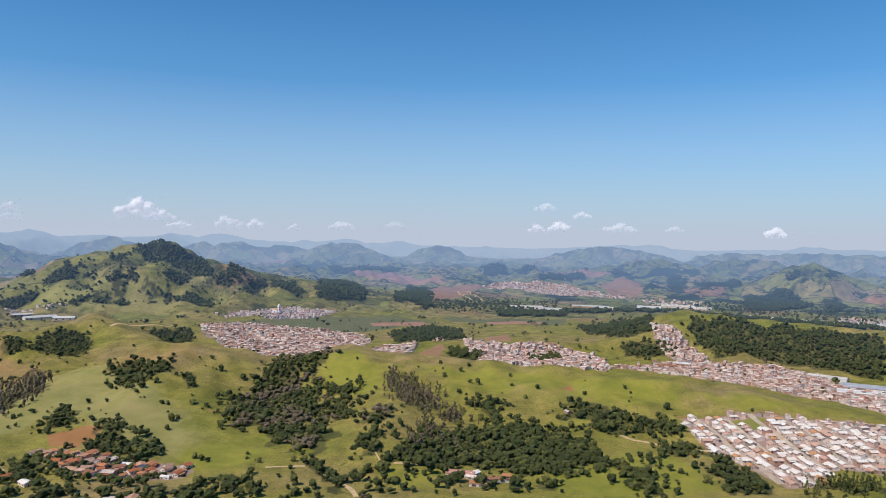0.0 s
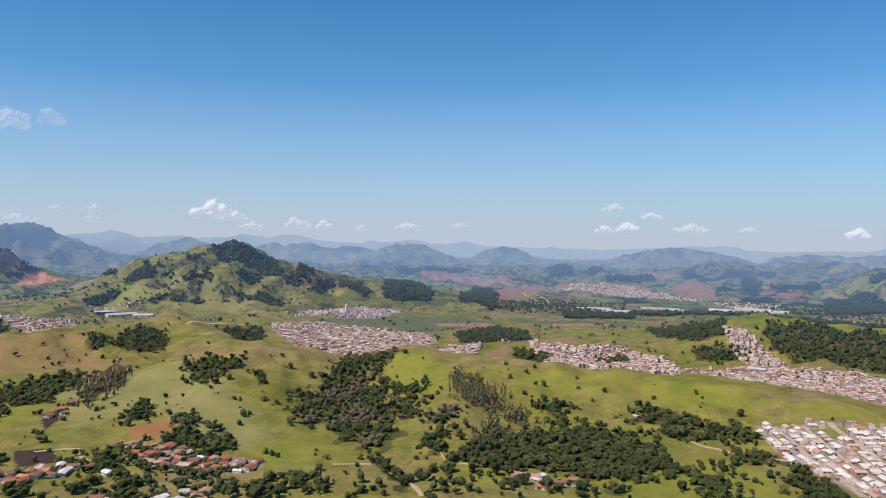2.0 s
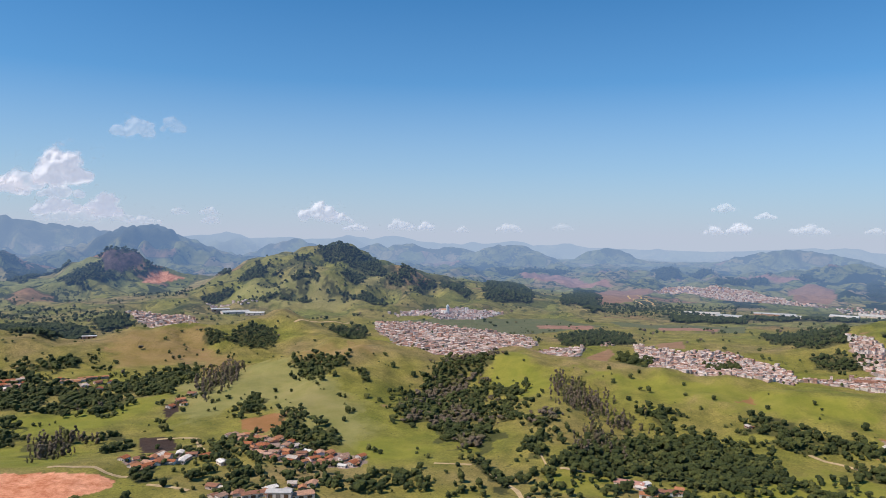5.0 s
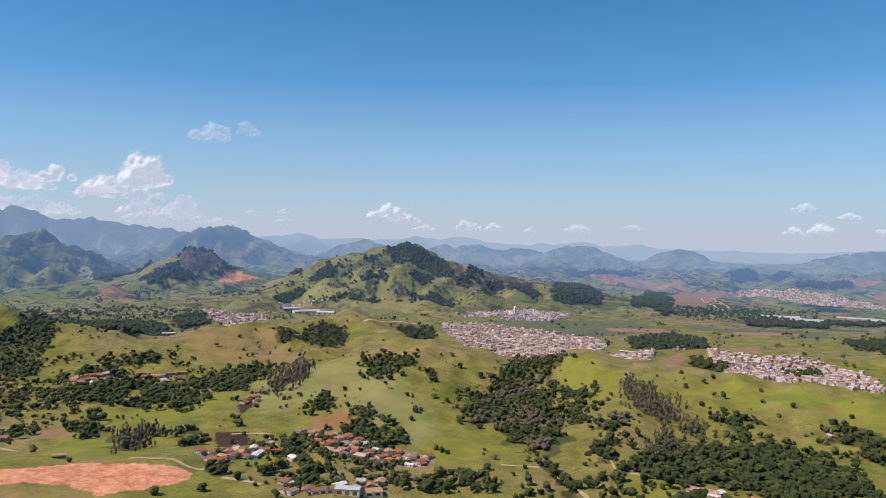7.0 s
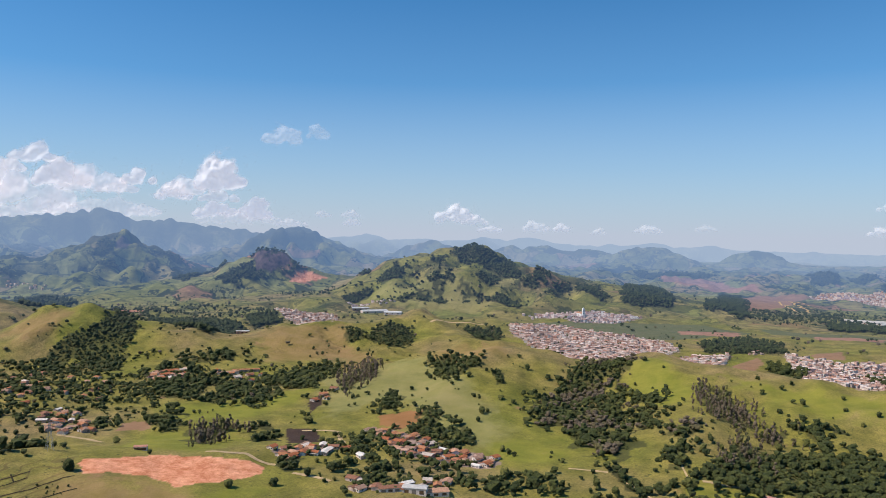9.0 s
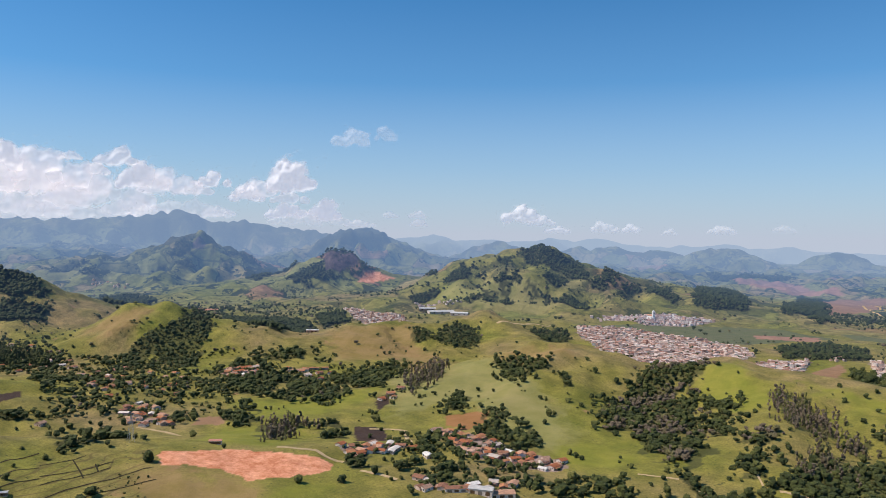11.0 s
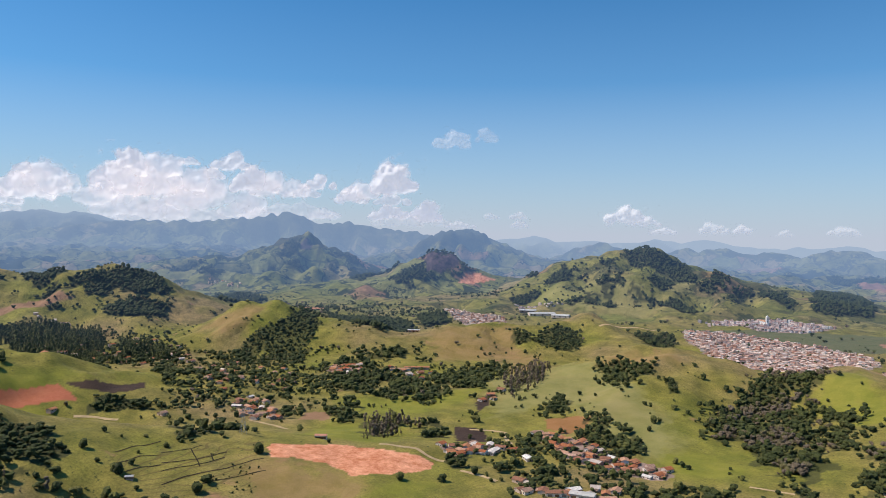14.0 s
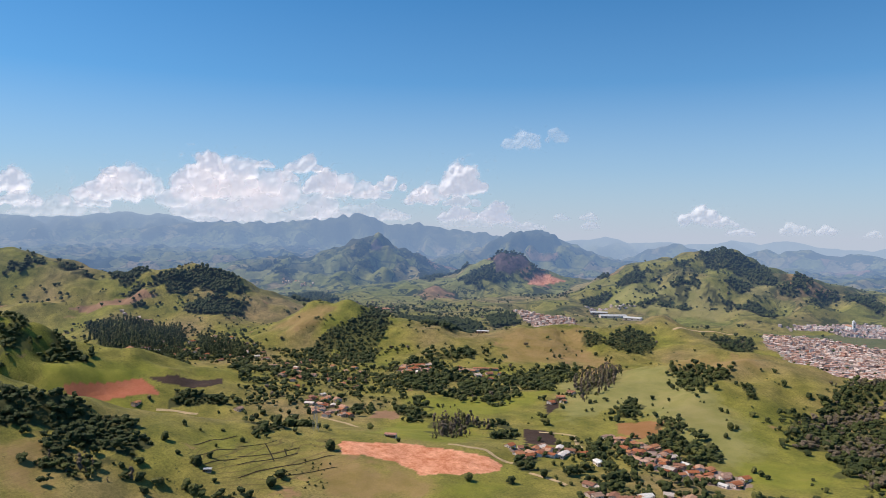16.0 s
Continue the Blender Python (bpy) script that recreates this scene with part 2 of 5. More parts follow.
    "paved": ((0.22, 0.17, 0.13), (0.40, 0.31, 0.25)),
    "pale": ((0.21, 0.222, 0.062), (0.26, 0.258, 0.085)),
    "rock": ((0.045, 0.038, 0.04), (0.13, 0.095, 0.092)),
    "clay": ((0.27, 0.16, 0.095), (0.35, 0.21, 0.13)),
    # painted shade in the gaps between crowns, and the green of far woods
    "woods_and_shade": ((0.040, 0.048, 0.016), (0.06, 0.068, 0.024)),
    "park": ((0.15, 0.18, 0.03), (0.20, 0.21, 0.04)),
}


def land_colour(nt, wild):
    co = position(nt)
    large = ramp(nt, noise_node(nt, 0.0055, 3, 0.5, co), (0.35, (0.182, 0.198, 0.030)), (0.5, (0.228, 0.214, 0.046)), (0.68, (0.258, 0.208, 0.082)))
    mid = noise_node(nt, 0.035, 6, 0.62, co)
    fine = ramp(nt, mid, (0.3, (0.55, 0.60, 0.55)), (0.7, (1.28, 1.24, 1.22)))
    col = mixed(nt, 1.0, large, fine, "MULTIPLY")
    col = mixed(nt, 1.0, col, ramp(nt, noise_node(nt, 0.42, 4, 0.75, co), (0.36, (0.68, 0.72, 0.7)), (0.6, (1.1, 1.09, 1.08))), "MULTIPLY")
    # tussocks, ant hills and bare scrapes in the grass
    spots = ramp(nt, noise_node(nt, 0.19, 5, 0.7, co), (0.61, (0, 0, 0)), (0.66, (1, 1, 1)))
    col = mixed(nt, spots, col, (0.075, 0.085, 0.022))
    bare = ramp(nt, noise_node(nt, 0.017, 5, 0.6, co), (0.66, (0, 0, 0)), (0.74, (0.8, 0.8, 0.8)))
    col = mixed(nt, bare, col, (0.33, 0.19, 0.10))
    if wild:
        # a quilt of pastures and tilled plots, cut by hedges, copses and woods, over the far land
        wild_ = attribute(nt, "wild")
        warp = nt.nodes.new("ShaderNodeVectorMath")
        warp.operation = "MULTIPLY_ADD"
        shift = nt.nodes.new("ShaderNodeTexNoise")
        shift.inputs["Scale"].default_value, shift.inputs["Detail"].default_value = 0.006, 3
        nt.links.new(co, shift.inputs["Vector"])
        nt.links.new(shift.outputs["Color"], warp.inputs[0])
        warp.inputs[1].default_value = (150, 150, 0)
        nt.links.new(co, warp.inputs[2])
        quilt = nt.nodes.new("ShaderNodeTexVoronoi")
        quilt.inputs["Scale"].default_value = 0.0072
        nt.links.new(warp.outputs[0], quilt.inputs["Vector"])
        pick = nt.nodes.new("ShaderNodeSeparateColor")
        nt.links.new(quilt.outputs["Color"], pick.inputs[0])
        plots = ramp(nt, pick.outputs[0], (0.0, (0.20, 0.22, 0.06)), (0.22, (0.15, 0.18, 0.045)), (0.42, (0.25, 0.23, 0.09)), (0.6, (0.19, 0.22, 0.075)), (0.76, (0.26, 0.22, 0.11)), (0.87, (0.13, 0.15, 0.05)), (0.96, (0.28, 0.17, 0.10)))
        next(n for n in reversed(nt.nodes) if n.type == "VALTORGB").color_ramp.interpolation = "CONSTANT"
        plots = mixed(nt, 1.0, plots, fine, "MULTIPLY")
        col = mixed(nt, mixed(nt, 1.0, (0.85, 0.85, 0.85), wild_, "MULTIPLY"), col, plots)
        seam = nt.nodes.new("ShaderNodeTexVoronoi")
        seam.feature = "DISTANCE_TO_EDGE"
        seam.inputs["Scale"].default_value = 0.0072
        nt.links.new(warp.outputs[0], seam.inputs["Vector"])
        ragged = nt.nodes.new("ShaderNodeMath")
        ragged.operation = "MULTIPLY_ADD"
        nt.links.new(noise_node(nt, 0.009, 6, 0.75, co), ragged.inputs[0])
        ragged.inputs[1].default_value = -0.06
        nt.links.new(seam.outputs["Distance"], ragged.inputs[2])
        hedges = ramp(nt, ragged.outputs[0], (0.0, (0.55, 0.55, 0.55)), (0.006, (0, 0, 0)))
        broad = ramp(nt, noise_node(nt, 0.0052, 4, 0.6, co), (0.575, (0, 0, 0)), (0.585, (1, 1, 1)))
        copse = ramp(nt, noise_node(nt, 0.017, 8, 0.72, co), (0.555, (0, 0, 0)), (0.57, (1, 1, 1)))
        for cut in (hedges, broad, copse):
            col = mixed(nt, mixed(nt, 1.0, cut, wild_, "MULTIPLY"), col, (0.030, 0.044, 0.018))
    for name, (a, b) in COVERS.items():
        cover = attribute(nt, name)
        if name == "trod":
            # cattle tracks along the slope
            wave = nt.nodes.new("ShaderNodeTexWave")
            wave.bands_direction = "Z"
            wave.inputs["Scale"].default_value, wave.inputs["Distortion"].default_value = 0.19, 6.0
            wave.inputs["Detail"].default_value, wave.inputs["Detail Scale"].default_value = 3.0, 0.06
            nt.links.new(co, wave.inputs["Vector"])
            cover = mixed(nt, 1.0, ramp(nt, wave.outputs["Fac"], (0.05, (0.8, 0.8, 0.8)), (0.13, (0, 0, 0))), cover, "MULTIPLY")
        streaks = noise_node(nt, 0.075, 8, 0.78, co) if name in ("red", "plot") else mid
        col = mixed(nt, cover, col, mixed(nt, ramp(nt, streaks, (0.35, (0, 0, 0)), (0.65, (1, 1, 1))), a, b))
    col = mixed(nt, 1.0, col, (1.2, 1.03, 1.12), "MULTIPLY")
    return col, mid


grass_mat, nt, bsdf = material("pasture")
col, mid = land_colour(nt, False)
nt.links.new(col, bsdf.inputs["Base Color"])
bump(nt, bsdf, noise_node(nt, 0.22, 5, 0.7, position(nt)), 0.7, 1.3)


def paint_haze(nt, bsdf, amount):
    """Mixes painted bluish haze, as emission, over a thing of the far backdrop."""
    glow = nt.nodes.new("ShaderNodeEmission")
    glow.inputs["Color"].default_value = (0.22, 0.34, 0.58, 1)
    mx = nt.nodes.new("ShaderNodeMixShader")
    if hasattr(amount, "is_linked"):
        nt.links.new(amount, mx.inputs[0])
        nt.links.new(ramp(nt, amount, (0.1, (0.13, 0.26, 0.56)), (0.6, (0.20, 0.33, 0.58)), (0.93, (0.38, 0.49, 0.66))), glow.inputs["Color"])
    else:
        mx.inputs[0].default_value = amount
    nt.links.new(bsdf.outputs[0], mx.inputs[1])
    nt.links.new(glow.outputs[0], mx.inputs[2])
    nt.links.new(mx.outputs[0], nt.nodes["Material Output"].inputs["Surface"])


hazed_mat, nt, bsdf = material("hazed_far_land")
col, mid = land_colour(nt, True)
nt.links.new(col, bsdf.inputs["Base Color"])
bump(nt, bsdf, noise_node(nt, 0.03, 6, 0.7, position(nt)), 0.8, 9.0)
# haze is painted into the land as emission, growing with distance
paint_haze(nt, bsdf, attribute(nt, "painted_haze"))


def leaf_material(name, tone_of, amount=0.0):
    m, nt, bsdf = material(name, 0.75)
    tone = ramp(nt, tone_of(nt), (0.0, (0.040, 0.050, 0.015)), (0.4, (0.070, 0.078, 0.021)), (0.7, (0.140, 0.134, 0.036)), (0.85, (0.120, 0.090, 0.058)), (1.0, (0.165, 0.122, 0.088)))
    fine = ramp(nt, noise_node(nt, 0.62, 6, 0.8, position(nt)), (0.30, (0.42, 0.42, 0.42)), (0.70, (1.75, 1.7, 1.55)))
    nt.links.new(mixed(nt, 1.0, tone, fine, "MULTIPLY"), bsdf.inputs["Base Color"])
    bump(nt, bsdf, noise_node(nt, 1.1, 4, 0.7, position(nt)), 1.0, 0.8)
    # leaves stand every way, so a crown shades softer than its hull
    geo, blend = nt.nodes.new("ShaderNodeNewGeometry"), nt.nodes.new("ShaderNodeVectorMath")
    blend.operation = "MULTIPLY_ADD"
    blend.inputs[1].default_value, blend.inputs[2].default_value = (0.5, 0.5, 0.5), (0.0, 0.0, 0.5)
    nt.links.new(geo.outputs["Normal"], blend.inputs[0])
    nt.links.new(blend.outputs[0], next(n for n in nt.nodes if n.type == "BUMP").inputs["Normal"])
    # bluish haze painted over the leaves as emission, by distance
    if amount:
        paint_haze(nt, bsdf, attribute(nt, "painted_haze"))
    return m


def own_random(nt):
    n = nt.nodes.new("ShaderNodeObjectInfo")
    mul = nt.nodes.new("ShaderNodeMath")
    mul.operation = "MULTIPLY"
    mul.inputs[1].default_value = 0.72
    nt.links.new(n.outputs["Random"], mul.inputs[0])
    return mul.outputs[0]


def island_random(nt):
    return nt.nodes.new("ShaderNodeNewGeometry").outputs["Random Per Island"]


def object_random(nt):
    return nt.nodes.new("ShaderNodeObjectInfo").outputs["Random"]


leaf_mass = leaf_material("leaves_mass", lambda nt: attribute(nt, "tone"))
leaf_hazed = leaf_material("leaves_hazed", lambda nt: attribute(nt, "tone"), True)
leaf_tree = leaf_material("leaves_tree", own_random)

bark_mat, nt, bsdf = material("bark")
nt.links.new(ramp(nt, noise_node(nt, 3, 4, 0.6, position(nt)), (0.3, (0.07, 0.05, 0.035)), (0.7, (0.16, 0.12, 0.09))), bsdf.inputs["Base Color"])


def surface(name, pick, stops, rough=0.85, grime=0.35, scale=0.6, amount=0.0):
    m, nt, bsdf = material(name, rough)
    c = ramp(nt, pick(nt), *stops)
    for e in nt.nodes:
        if e.type == "VALTORGB":
            e.color_ramp.interpolation = "CONSTANT"
    worn = ramp(nt, noise_node(nt, scale, 6, 0.65, position(nt)), (0.3, (1 - grime,) * 3), (0.65, (1.08, 1.06, 1.04)))
    nt.links.new(mixed(nt, 1.0, c, worn, "MULTIPLY"), bsdf.inputs["Base Color"])
    # an even share of bluish haze painted in as emission
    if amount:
        paint_haze(nt, bsdf, amount)
    return m


WALLS = ((0.0, (0.80, 0.66, 0.57)), (0.3, (0.74, 0.55, 0.45)), (0.45, (0.68, 0.47, 0.38)), (0.6, (0.52, 0.30, 0.22)), (0.74, (0.84, 0.74, 0.66)), (0.9, (0.42, 0.34, 0.30)))
ROOFS = ((0.0, (0.40, 0.20, 0.14)), (0.12, (0.54, 0.31, 0.23)), (0.32, (0.63, 0.40, 0.31)), (0.5, (0.72, 0.53, 0.44)), (0.68, (0.42, 0.29, 0.25)), (0.76, (0.80, 0.65, 0.57)))
PALE_ROOFS = ((0.0, (0.80, 0.69, 0.60)), (0.22, (0.66, 0.47, 0.37)), (0.40, (0.76, 0.64, 0.55)), (0.56, (0.60, 0.36, 0.26)), (0.66, (0.82, 0.74, 0.66)), (0.93, (0.56, 0.28, 0.13)))
RED_ROOFS = ((0.0, (0.42, 0.14, 0.06)), (0.22, (0.50, 0.21, 0.10)), (0.44, (0.33, 0.15, 0.09)), (0.62, (0.55, 0.30, 0.19)), (0.84, (0.40, 0.24, 0.17)), (0.95, (0.60, 0.48, 0.40)))
wall_mass = surface("plaster_mass", island_random, WALLS, grime=0.4, scale=0.25)
roof_mass = surface("roof_tiles_mass", island_random, ROOFS, grime=0.4, scale=0.25)
# copies of the town's plaster and tiles with haze painted in
wall_hazed = surface("plaster_hazed", island_random, WALLS, amount=0.14)
roof_hazed = surface("roof_tiles_hazed", island_random, ROOFS, amount=0.14)
wall_house = surface("plaster", object_random, WALLS)
roof_red = surface("clay_roof_tiles", object_random, RED_ROOFS, 0.8, 0.4)
roof_pale = surface("pale_roof_tiles", object_random, PALE_ROOFS, 0.8, 0.35)
white_metal = surface("white_sheet_roof", object_random, ((0.0, (0.66, 0.62, 0.58)), (0.35, (0.52, 0.50, 0.48)), (0.7, (0.60, 0.55, 0.50))), 0.5, 0.3, 0.12)
grey_metal = surface("grey_sheet_roof", object_random, ((0.0, (0.42, 0.43, 0.45)), (0.5, (0.38, 0.38, 0.4))), 0.6, 0.3, 0.15)
pink_roof = surface("new_clay_roof", object_random, ((0.0, (0.55, 0.27, 0.20)), (0.5, (0.52, 0.24, 0.17))), 0.8, 0.3, 0.3)
pane_mat, nt, bsdf = material("window_glass", 0.15)
bsdf.inputs["Base Color"].default_value = (0.03, 0.035, 0.04, 1)
door_mat = surface("door_paint", object_random, ((0.0, (0.16, 0.09, 0.05)), (0.5, (0.25, 0.2, 0.17))), 0.6)
dirt_mat = surface("pale_dirt", object_random, ((0.0, (0.60, 0.42, 0.23)), (0.5, (0.54, 0.38, 0.21))), 0.95, 0.35, 0.12)
track_mat = surface("trodden_soil", object_random, ((0.0, (0.055, 0.045, 0.02)), (0.5, (0.07, 0.05, 0.025))), 0.95, 0.5, 0.3)
street_mat = surface("worn_street", object_random, ((0.0, (0.50, 0.40, 0.30)), (0.5, (0.45, 0.36, 0.28))), 0.9, 0.35, 0.15)


# ---------------------------------------------------------------- mesh helpers
def mesh_from(name, verts, faces, mats, attrs=None, smooth=True, slots=None):
    """A mesh from numpy arrays; faces all of one corner count."""
    me = bpy.data.meshes.new(name)
    n, k = faces.shape
    me.vertices.add(len(verts))
    me.vertices.foreach_set("co", np.ascontiguousarray(verts, np.float32).ravel())
    me.loops.add(n * k)
    me.loops.foreach_set("vertex_index", np.ascontiguousarray(faces, np.int32).ravel())
    me.polygons.add(n)
    me.polygons.foreach_set("loop_start", np.arange(0, n * k, k, dtype=np.int32))
    me.polygons.foreach_set("use_smooth", np.full(n, smooth))
    for m in mats:
        me.materials.append(m)
    if slots is not None:
        me.polygons.foreach_set("material_index", np.asarray(slots, np.int32))
    me.update(calc_edges=True)
    for key, v in (attrs or {}).items():
        me.attributes.new(key, "FLOAT", "POINT").data.foreach_set("value", np.asarray(v, np.float32))
    return me


def part(name, bm, mat, parent, label=""):
    me = bpy.data.meshes.new(name)
    bm.to_mesh(me)
    bm.free()
    me.materials.append(mat)
    ob = new(name, me)
    ob.parent = parent
    return tagged(ob, label)


def box(bm, x0, x1, y0, y1, z0, z1):
    v = [bm.verts.new(p) for p in ((x0, y0, z0), (x1, y0, z0), (x1, y1, z0), (x0, y1, z0), (x0, y0, z1), (x1, y0, z1), (x1, y1, z1), (x0, y1, z1))]
    for f in ((3, 2, 1, 0), (4, 5, 6, 7), (0, 1, 5, 4), (1, 2, 6, 5), (2, 3, 7, 6), (3, 0, 4, 7)):
        bm.faces.new([v[i] for i in f])


def inside(px, py, poly):
    """Which of the points lie in the polygon (both in plan metres)."""
    lo, hi = poly.min(0), poly.max(0)
    out = (px > lo[0]) & (px < hi[0]) & (py > lo[1]) & (py < hi[1])
    xs, ys = px[out], py[out]
    c = np.zeros(len(xs), bool)
    for (ax, ay), (bx, by) in zip(poly, np.roll(poly, -1, 0)):
        c ^= ((ay > ys) != (by > ys)) & (xs < (bx - ax) * (ys - ay) / (by - ay + 1e-9) + ax)
    out[np.where(out)[0][~c]] = False
    return out


def outline(corners):
    return np.array([at(b, d) for b, d in corners])


def spread(poly, gap, rng, jitter=0.42):
    """Jittered rows of points in a polygon."""
    lo, hi = poly.min(0), poly.max(0)
    gx, gy = np.meshgrid(np.arange(lo[0], hi[0], gap), np.arange(lo[1], hi[1], gap * 0.87))
    gx = gx + (np.arange(gx.shape[0]) % 2)[:, None] * gap * 0.5
    p = np.stack([gx.ravel(), gy.ravel()], 1) + rng.uniform(-jitter, jitter, (gx.size, 2)) * gap
    return p[inside(p[:, 0], p[:, 1], poly)]


FIELDS, WOODS, LONE, LANES, HOUSES, SHEDS, ESTATE = [], [], [], [], [], [], []


def field(kind, *corners):
    FIELDS.append((kind, outline(corners)))


def wood(kind, gap, *corners):
    WOODS.append((kind, gap, outline(corners)))


def lone(bearing, dist, size):
    LONE.append((*at(bearing, dist), size))


def lane(width, *points):
    LANES.append((width, outline(points)))


def houses(style, gap, *corners):
    HOUSES.append((style, gap, outline(corners)))


def shed(bearing, dist, length, depth, roof):
    SHEDS.append((*at(bearing, dist), length, depth, roof))


def estate(*corners):
    ESTATE.append(outline(corners))


# ---------------------------------------------------------------- fields, woods, lanes, houses, placed to fit the camera's view (bearing, distance)
field("plot", (69.53, 1026), (67.85, 1040), (64.34, 1068), (63.21, 1034), (63.28, 1022), (65.02, 1024), (69.0, 1010))
field("dark", (63.92, 1072), (62.93, 1074), (58.79, 1100), (58.64, 1080), (59.9, 1052), (60.92, 1048), (61.79, 1054), (62.93, 1056))
field("rock", (38.0, 2885), (36.82, 2915), (35.6, 2905), (35.3, 2850), (36.8, 2800), (37.94, 2792))
field("rock", (47.68, 3308), (46.86, 3352), (46.4, 3345), (47.06, 3286), (47.67, 3284))
field("red", (35.43, 2778), (35.04, 2820), (34.47, 2854), (33.8, 2864), (33.04, 2850), (32.51, 2850), (33.48, 2820), (34.59, 2794))
field("clay", (7.63, 3628), (6.32, 3474), (5.44, 3576), (3.68, 3636), (2.13, 3480), (1.68, 3290), (4.11, 3260), (5.88, 3274))
field("clay", (4.56, 3264), (1.91, 3446), (-0.31, 3238), (1.68, 3250))
field("clay", (-9.73, 3872), (-11.23, 3638), (-12.5, 3686), (-13.14, 3624), (-12.09, 3600), (-9.95, 3620))
field("tan", (-12.31, 3310), (-15.03, 3530), (-15.37, 3146), (-14.84, 2928), (-12.75, 3004))
field("tan", (-0.32, 3108), (-2.09, 3164), (-3.42, 3156), (-0.77, 2936))
field("red", (49.88, 740), (49.08, 742), (47.61, 740), (45.4, 750), (43.92, 752), (42.43, 744), (41.24, 740), (39.46, 736), (37.97, 730), (37.08, 720), (37.22, 702), (38.99, 682), (40.62, 676), (42.26, 674), (43.44, 668), (44.19, 680), (45.08, 694), (46.12, 700), (47.6, 704), (49.07, 706), (49.87, 706))
field("dark", (35.6, 902), (33.19, 894), (32.95, 824), (35.36, 818))
field("tan", (47.14, 983), (45.15, 983), (45.37, 947), (47.58, 950))
field("dark", (33.88, 1038), (32.37, 1091), (32.79, 1026), (33.65, 974))
field("orange", (28.36, 941), (26.07, 941), (24.8, 930), (25.35, 899), (26.78, 880), (28.36, 904))
field("trod", (73.24, 696), (71.25, 704), (70.39, 682), (69.69, 623), (69.86, 616), (73.24, 617))
field("dry", (73.24, 696), (71.25, 704), (70.39, 682), (69.69, 623), (69.86, 616), (73.24, 617))
field("trod", (60.89, 695), (56.4, 748), (50.41, 761), (49.94, 653), (54.25, 622), (61.27, 653))
field("dry", (50.4, 706), (45.99, 686), (42.86, 664), (43.29, 617), (51.67, 614), (51.7, 686))
field("lush", (41.07, 642), (38.86, 678), (37.5, 632), (41.5, 620))
field("lush", (50.08, 1608), (48.78, 2010), (48.34, 2010), (50.07, 1544), (51.79, 1508))
field("lush", (45.61, 1084), (41.16, 1056), (34.11, 1116), (32.38, 1166), (34.1, 1052), (38.93, 960), (42.93, 980))
field("lush", (45.59, 940), (38.47, 910), (41.12, 754), (47.79, 794))
field("dry", (37.69, 1522), (34.19, 1562), (30.74, 1576), (30.7, 1398), (36.78, 1342))
field("dry", (54.79, 1618), (51.81, 1620), (50.09, 1628), (51.37, 1548), (53.51, 1528))
field("dry", (25, 1106), (22.38, 1018), (20.06, 932), (20.44, 899), (24.25, 946), (26.08, 1067))
field("dry", (24.64, 1196), (19.3, 1228), (17.9, 1184), (22.39, 1130))
field("lush", (3.61, 1128), (-9.64, 1076), (-18.01, 1062), (-18.05, 998), (-11.82, 992), (-3.08, 1014))
field("orange", (-9.01, 1020), (-10.08, 1056), (-10.3, 1032))
field("pale", (32.98, 1214), (29.4, 1262), (24.42, 1187), (20.77, 1010), (18.24, 887), (19.9, 815), (24.39, 896), (27.51, 1030), (32.62, 947))
field("pale", (29.08, 2370), (25.78, 2450), (19.07, 2276), (20.96, 2147), (27.39, 2176))
field("dry", (31.22, 1468), (29.22, 1410), (26.79, 1120), (31.21, 1193))
field("lush", (-9.73, 839), (-18.11, 840), (-21.71, 731), (-8.93, 674))
field("lush", (4.39, 738), (-0.05, 742), (-0.08, 676), (4.37, 677))
field("lush", (20.43, 834), (15.61, 863), (13.52, 815), (15.59, 760), (19.24, 776))
field("lush", (9.75, 1200), (6.27, 1182), (4.03, 1018), (6.23, 994), (8.85, 1062))
field("lush", (-18.02, 1048), (-29.2, 1056), (-21.98, 998))
field("park", (-22.65, 982), (-24.12, 992), (-24.4, 964), (-23.14, 946))
field("park", (-21.61, 972), (-22.67, 978), (-22.94, 964), (-22, 952))
field("tan", (1.31, 3025), (-1.35, 3175), (-2.44, 3060), (-1.37, 2630), (0.81, 2465))
field("crop", (18.51, 1972), (13.18, 2028), (6.3, 2093), (0.1, 1996), (6.28, 1780), (9.76, 1770))
field("crop", (0.11, 2084), (-9.56, 2082), (-9.57, 1918), (-0.78, 2000))
field("clay", (5.63, 1938), (1.43, 1984), (1.21, 1896), (5.41, 1892))
field("clay", (-3.44, 1997), (-7.83, 2000), (-7.62, 1954), (-3.67, 1919))
field("tan", (-3.46, 1668), (-5.22, 1734), (-5.45, 1620), (-3.46, 1613))
field("orange", (-25.7, 1018), (-18.06, 966), (-18.47, 953), (-22.74, 994))
field("lush", (29.5, 2366), (27.84, 2388), (26.19, 2450), (25.77, 2298), (27.4, 2219))
field("dry", (25.75, 2225), (22.57, 2333), (19.07, 2276), (20.96, 2147), (24.93, 2162))
field("lush", (71.26, 1054), (66.3, 1086), (58.91, 1121), (64.42, 1078), (69.88, 862))
field("tan", (5.83, 1217), (0.08, 1594), (-0.37, 1520), (2.73, 1172))
field("tan", (69.2, 1888), (65.2, 1916), (63.3, 1870), (68.13, 1872))

wood("far", 15, (9.57, 2646), (6.75, 2980), (5.77, 2426), (6.29, 2372), (7.82, 2344), (9.43, 2322), (9.78, 2502))
wood("far", 17, (-2.95, 4090), (-4.71, 4134), (-5.16, 3688), (-3.4, 3542))
wood("far", 17, (-13.34, 3746), (-14.59, 3760), (-14.39, 3656), (-13.14, 3600))
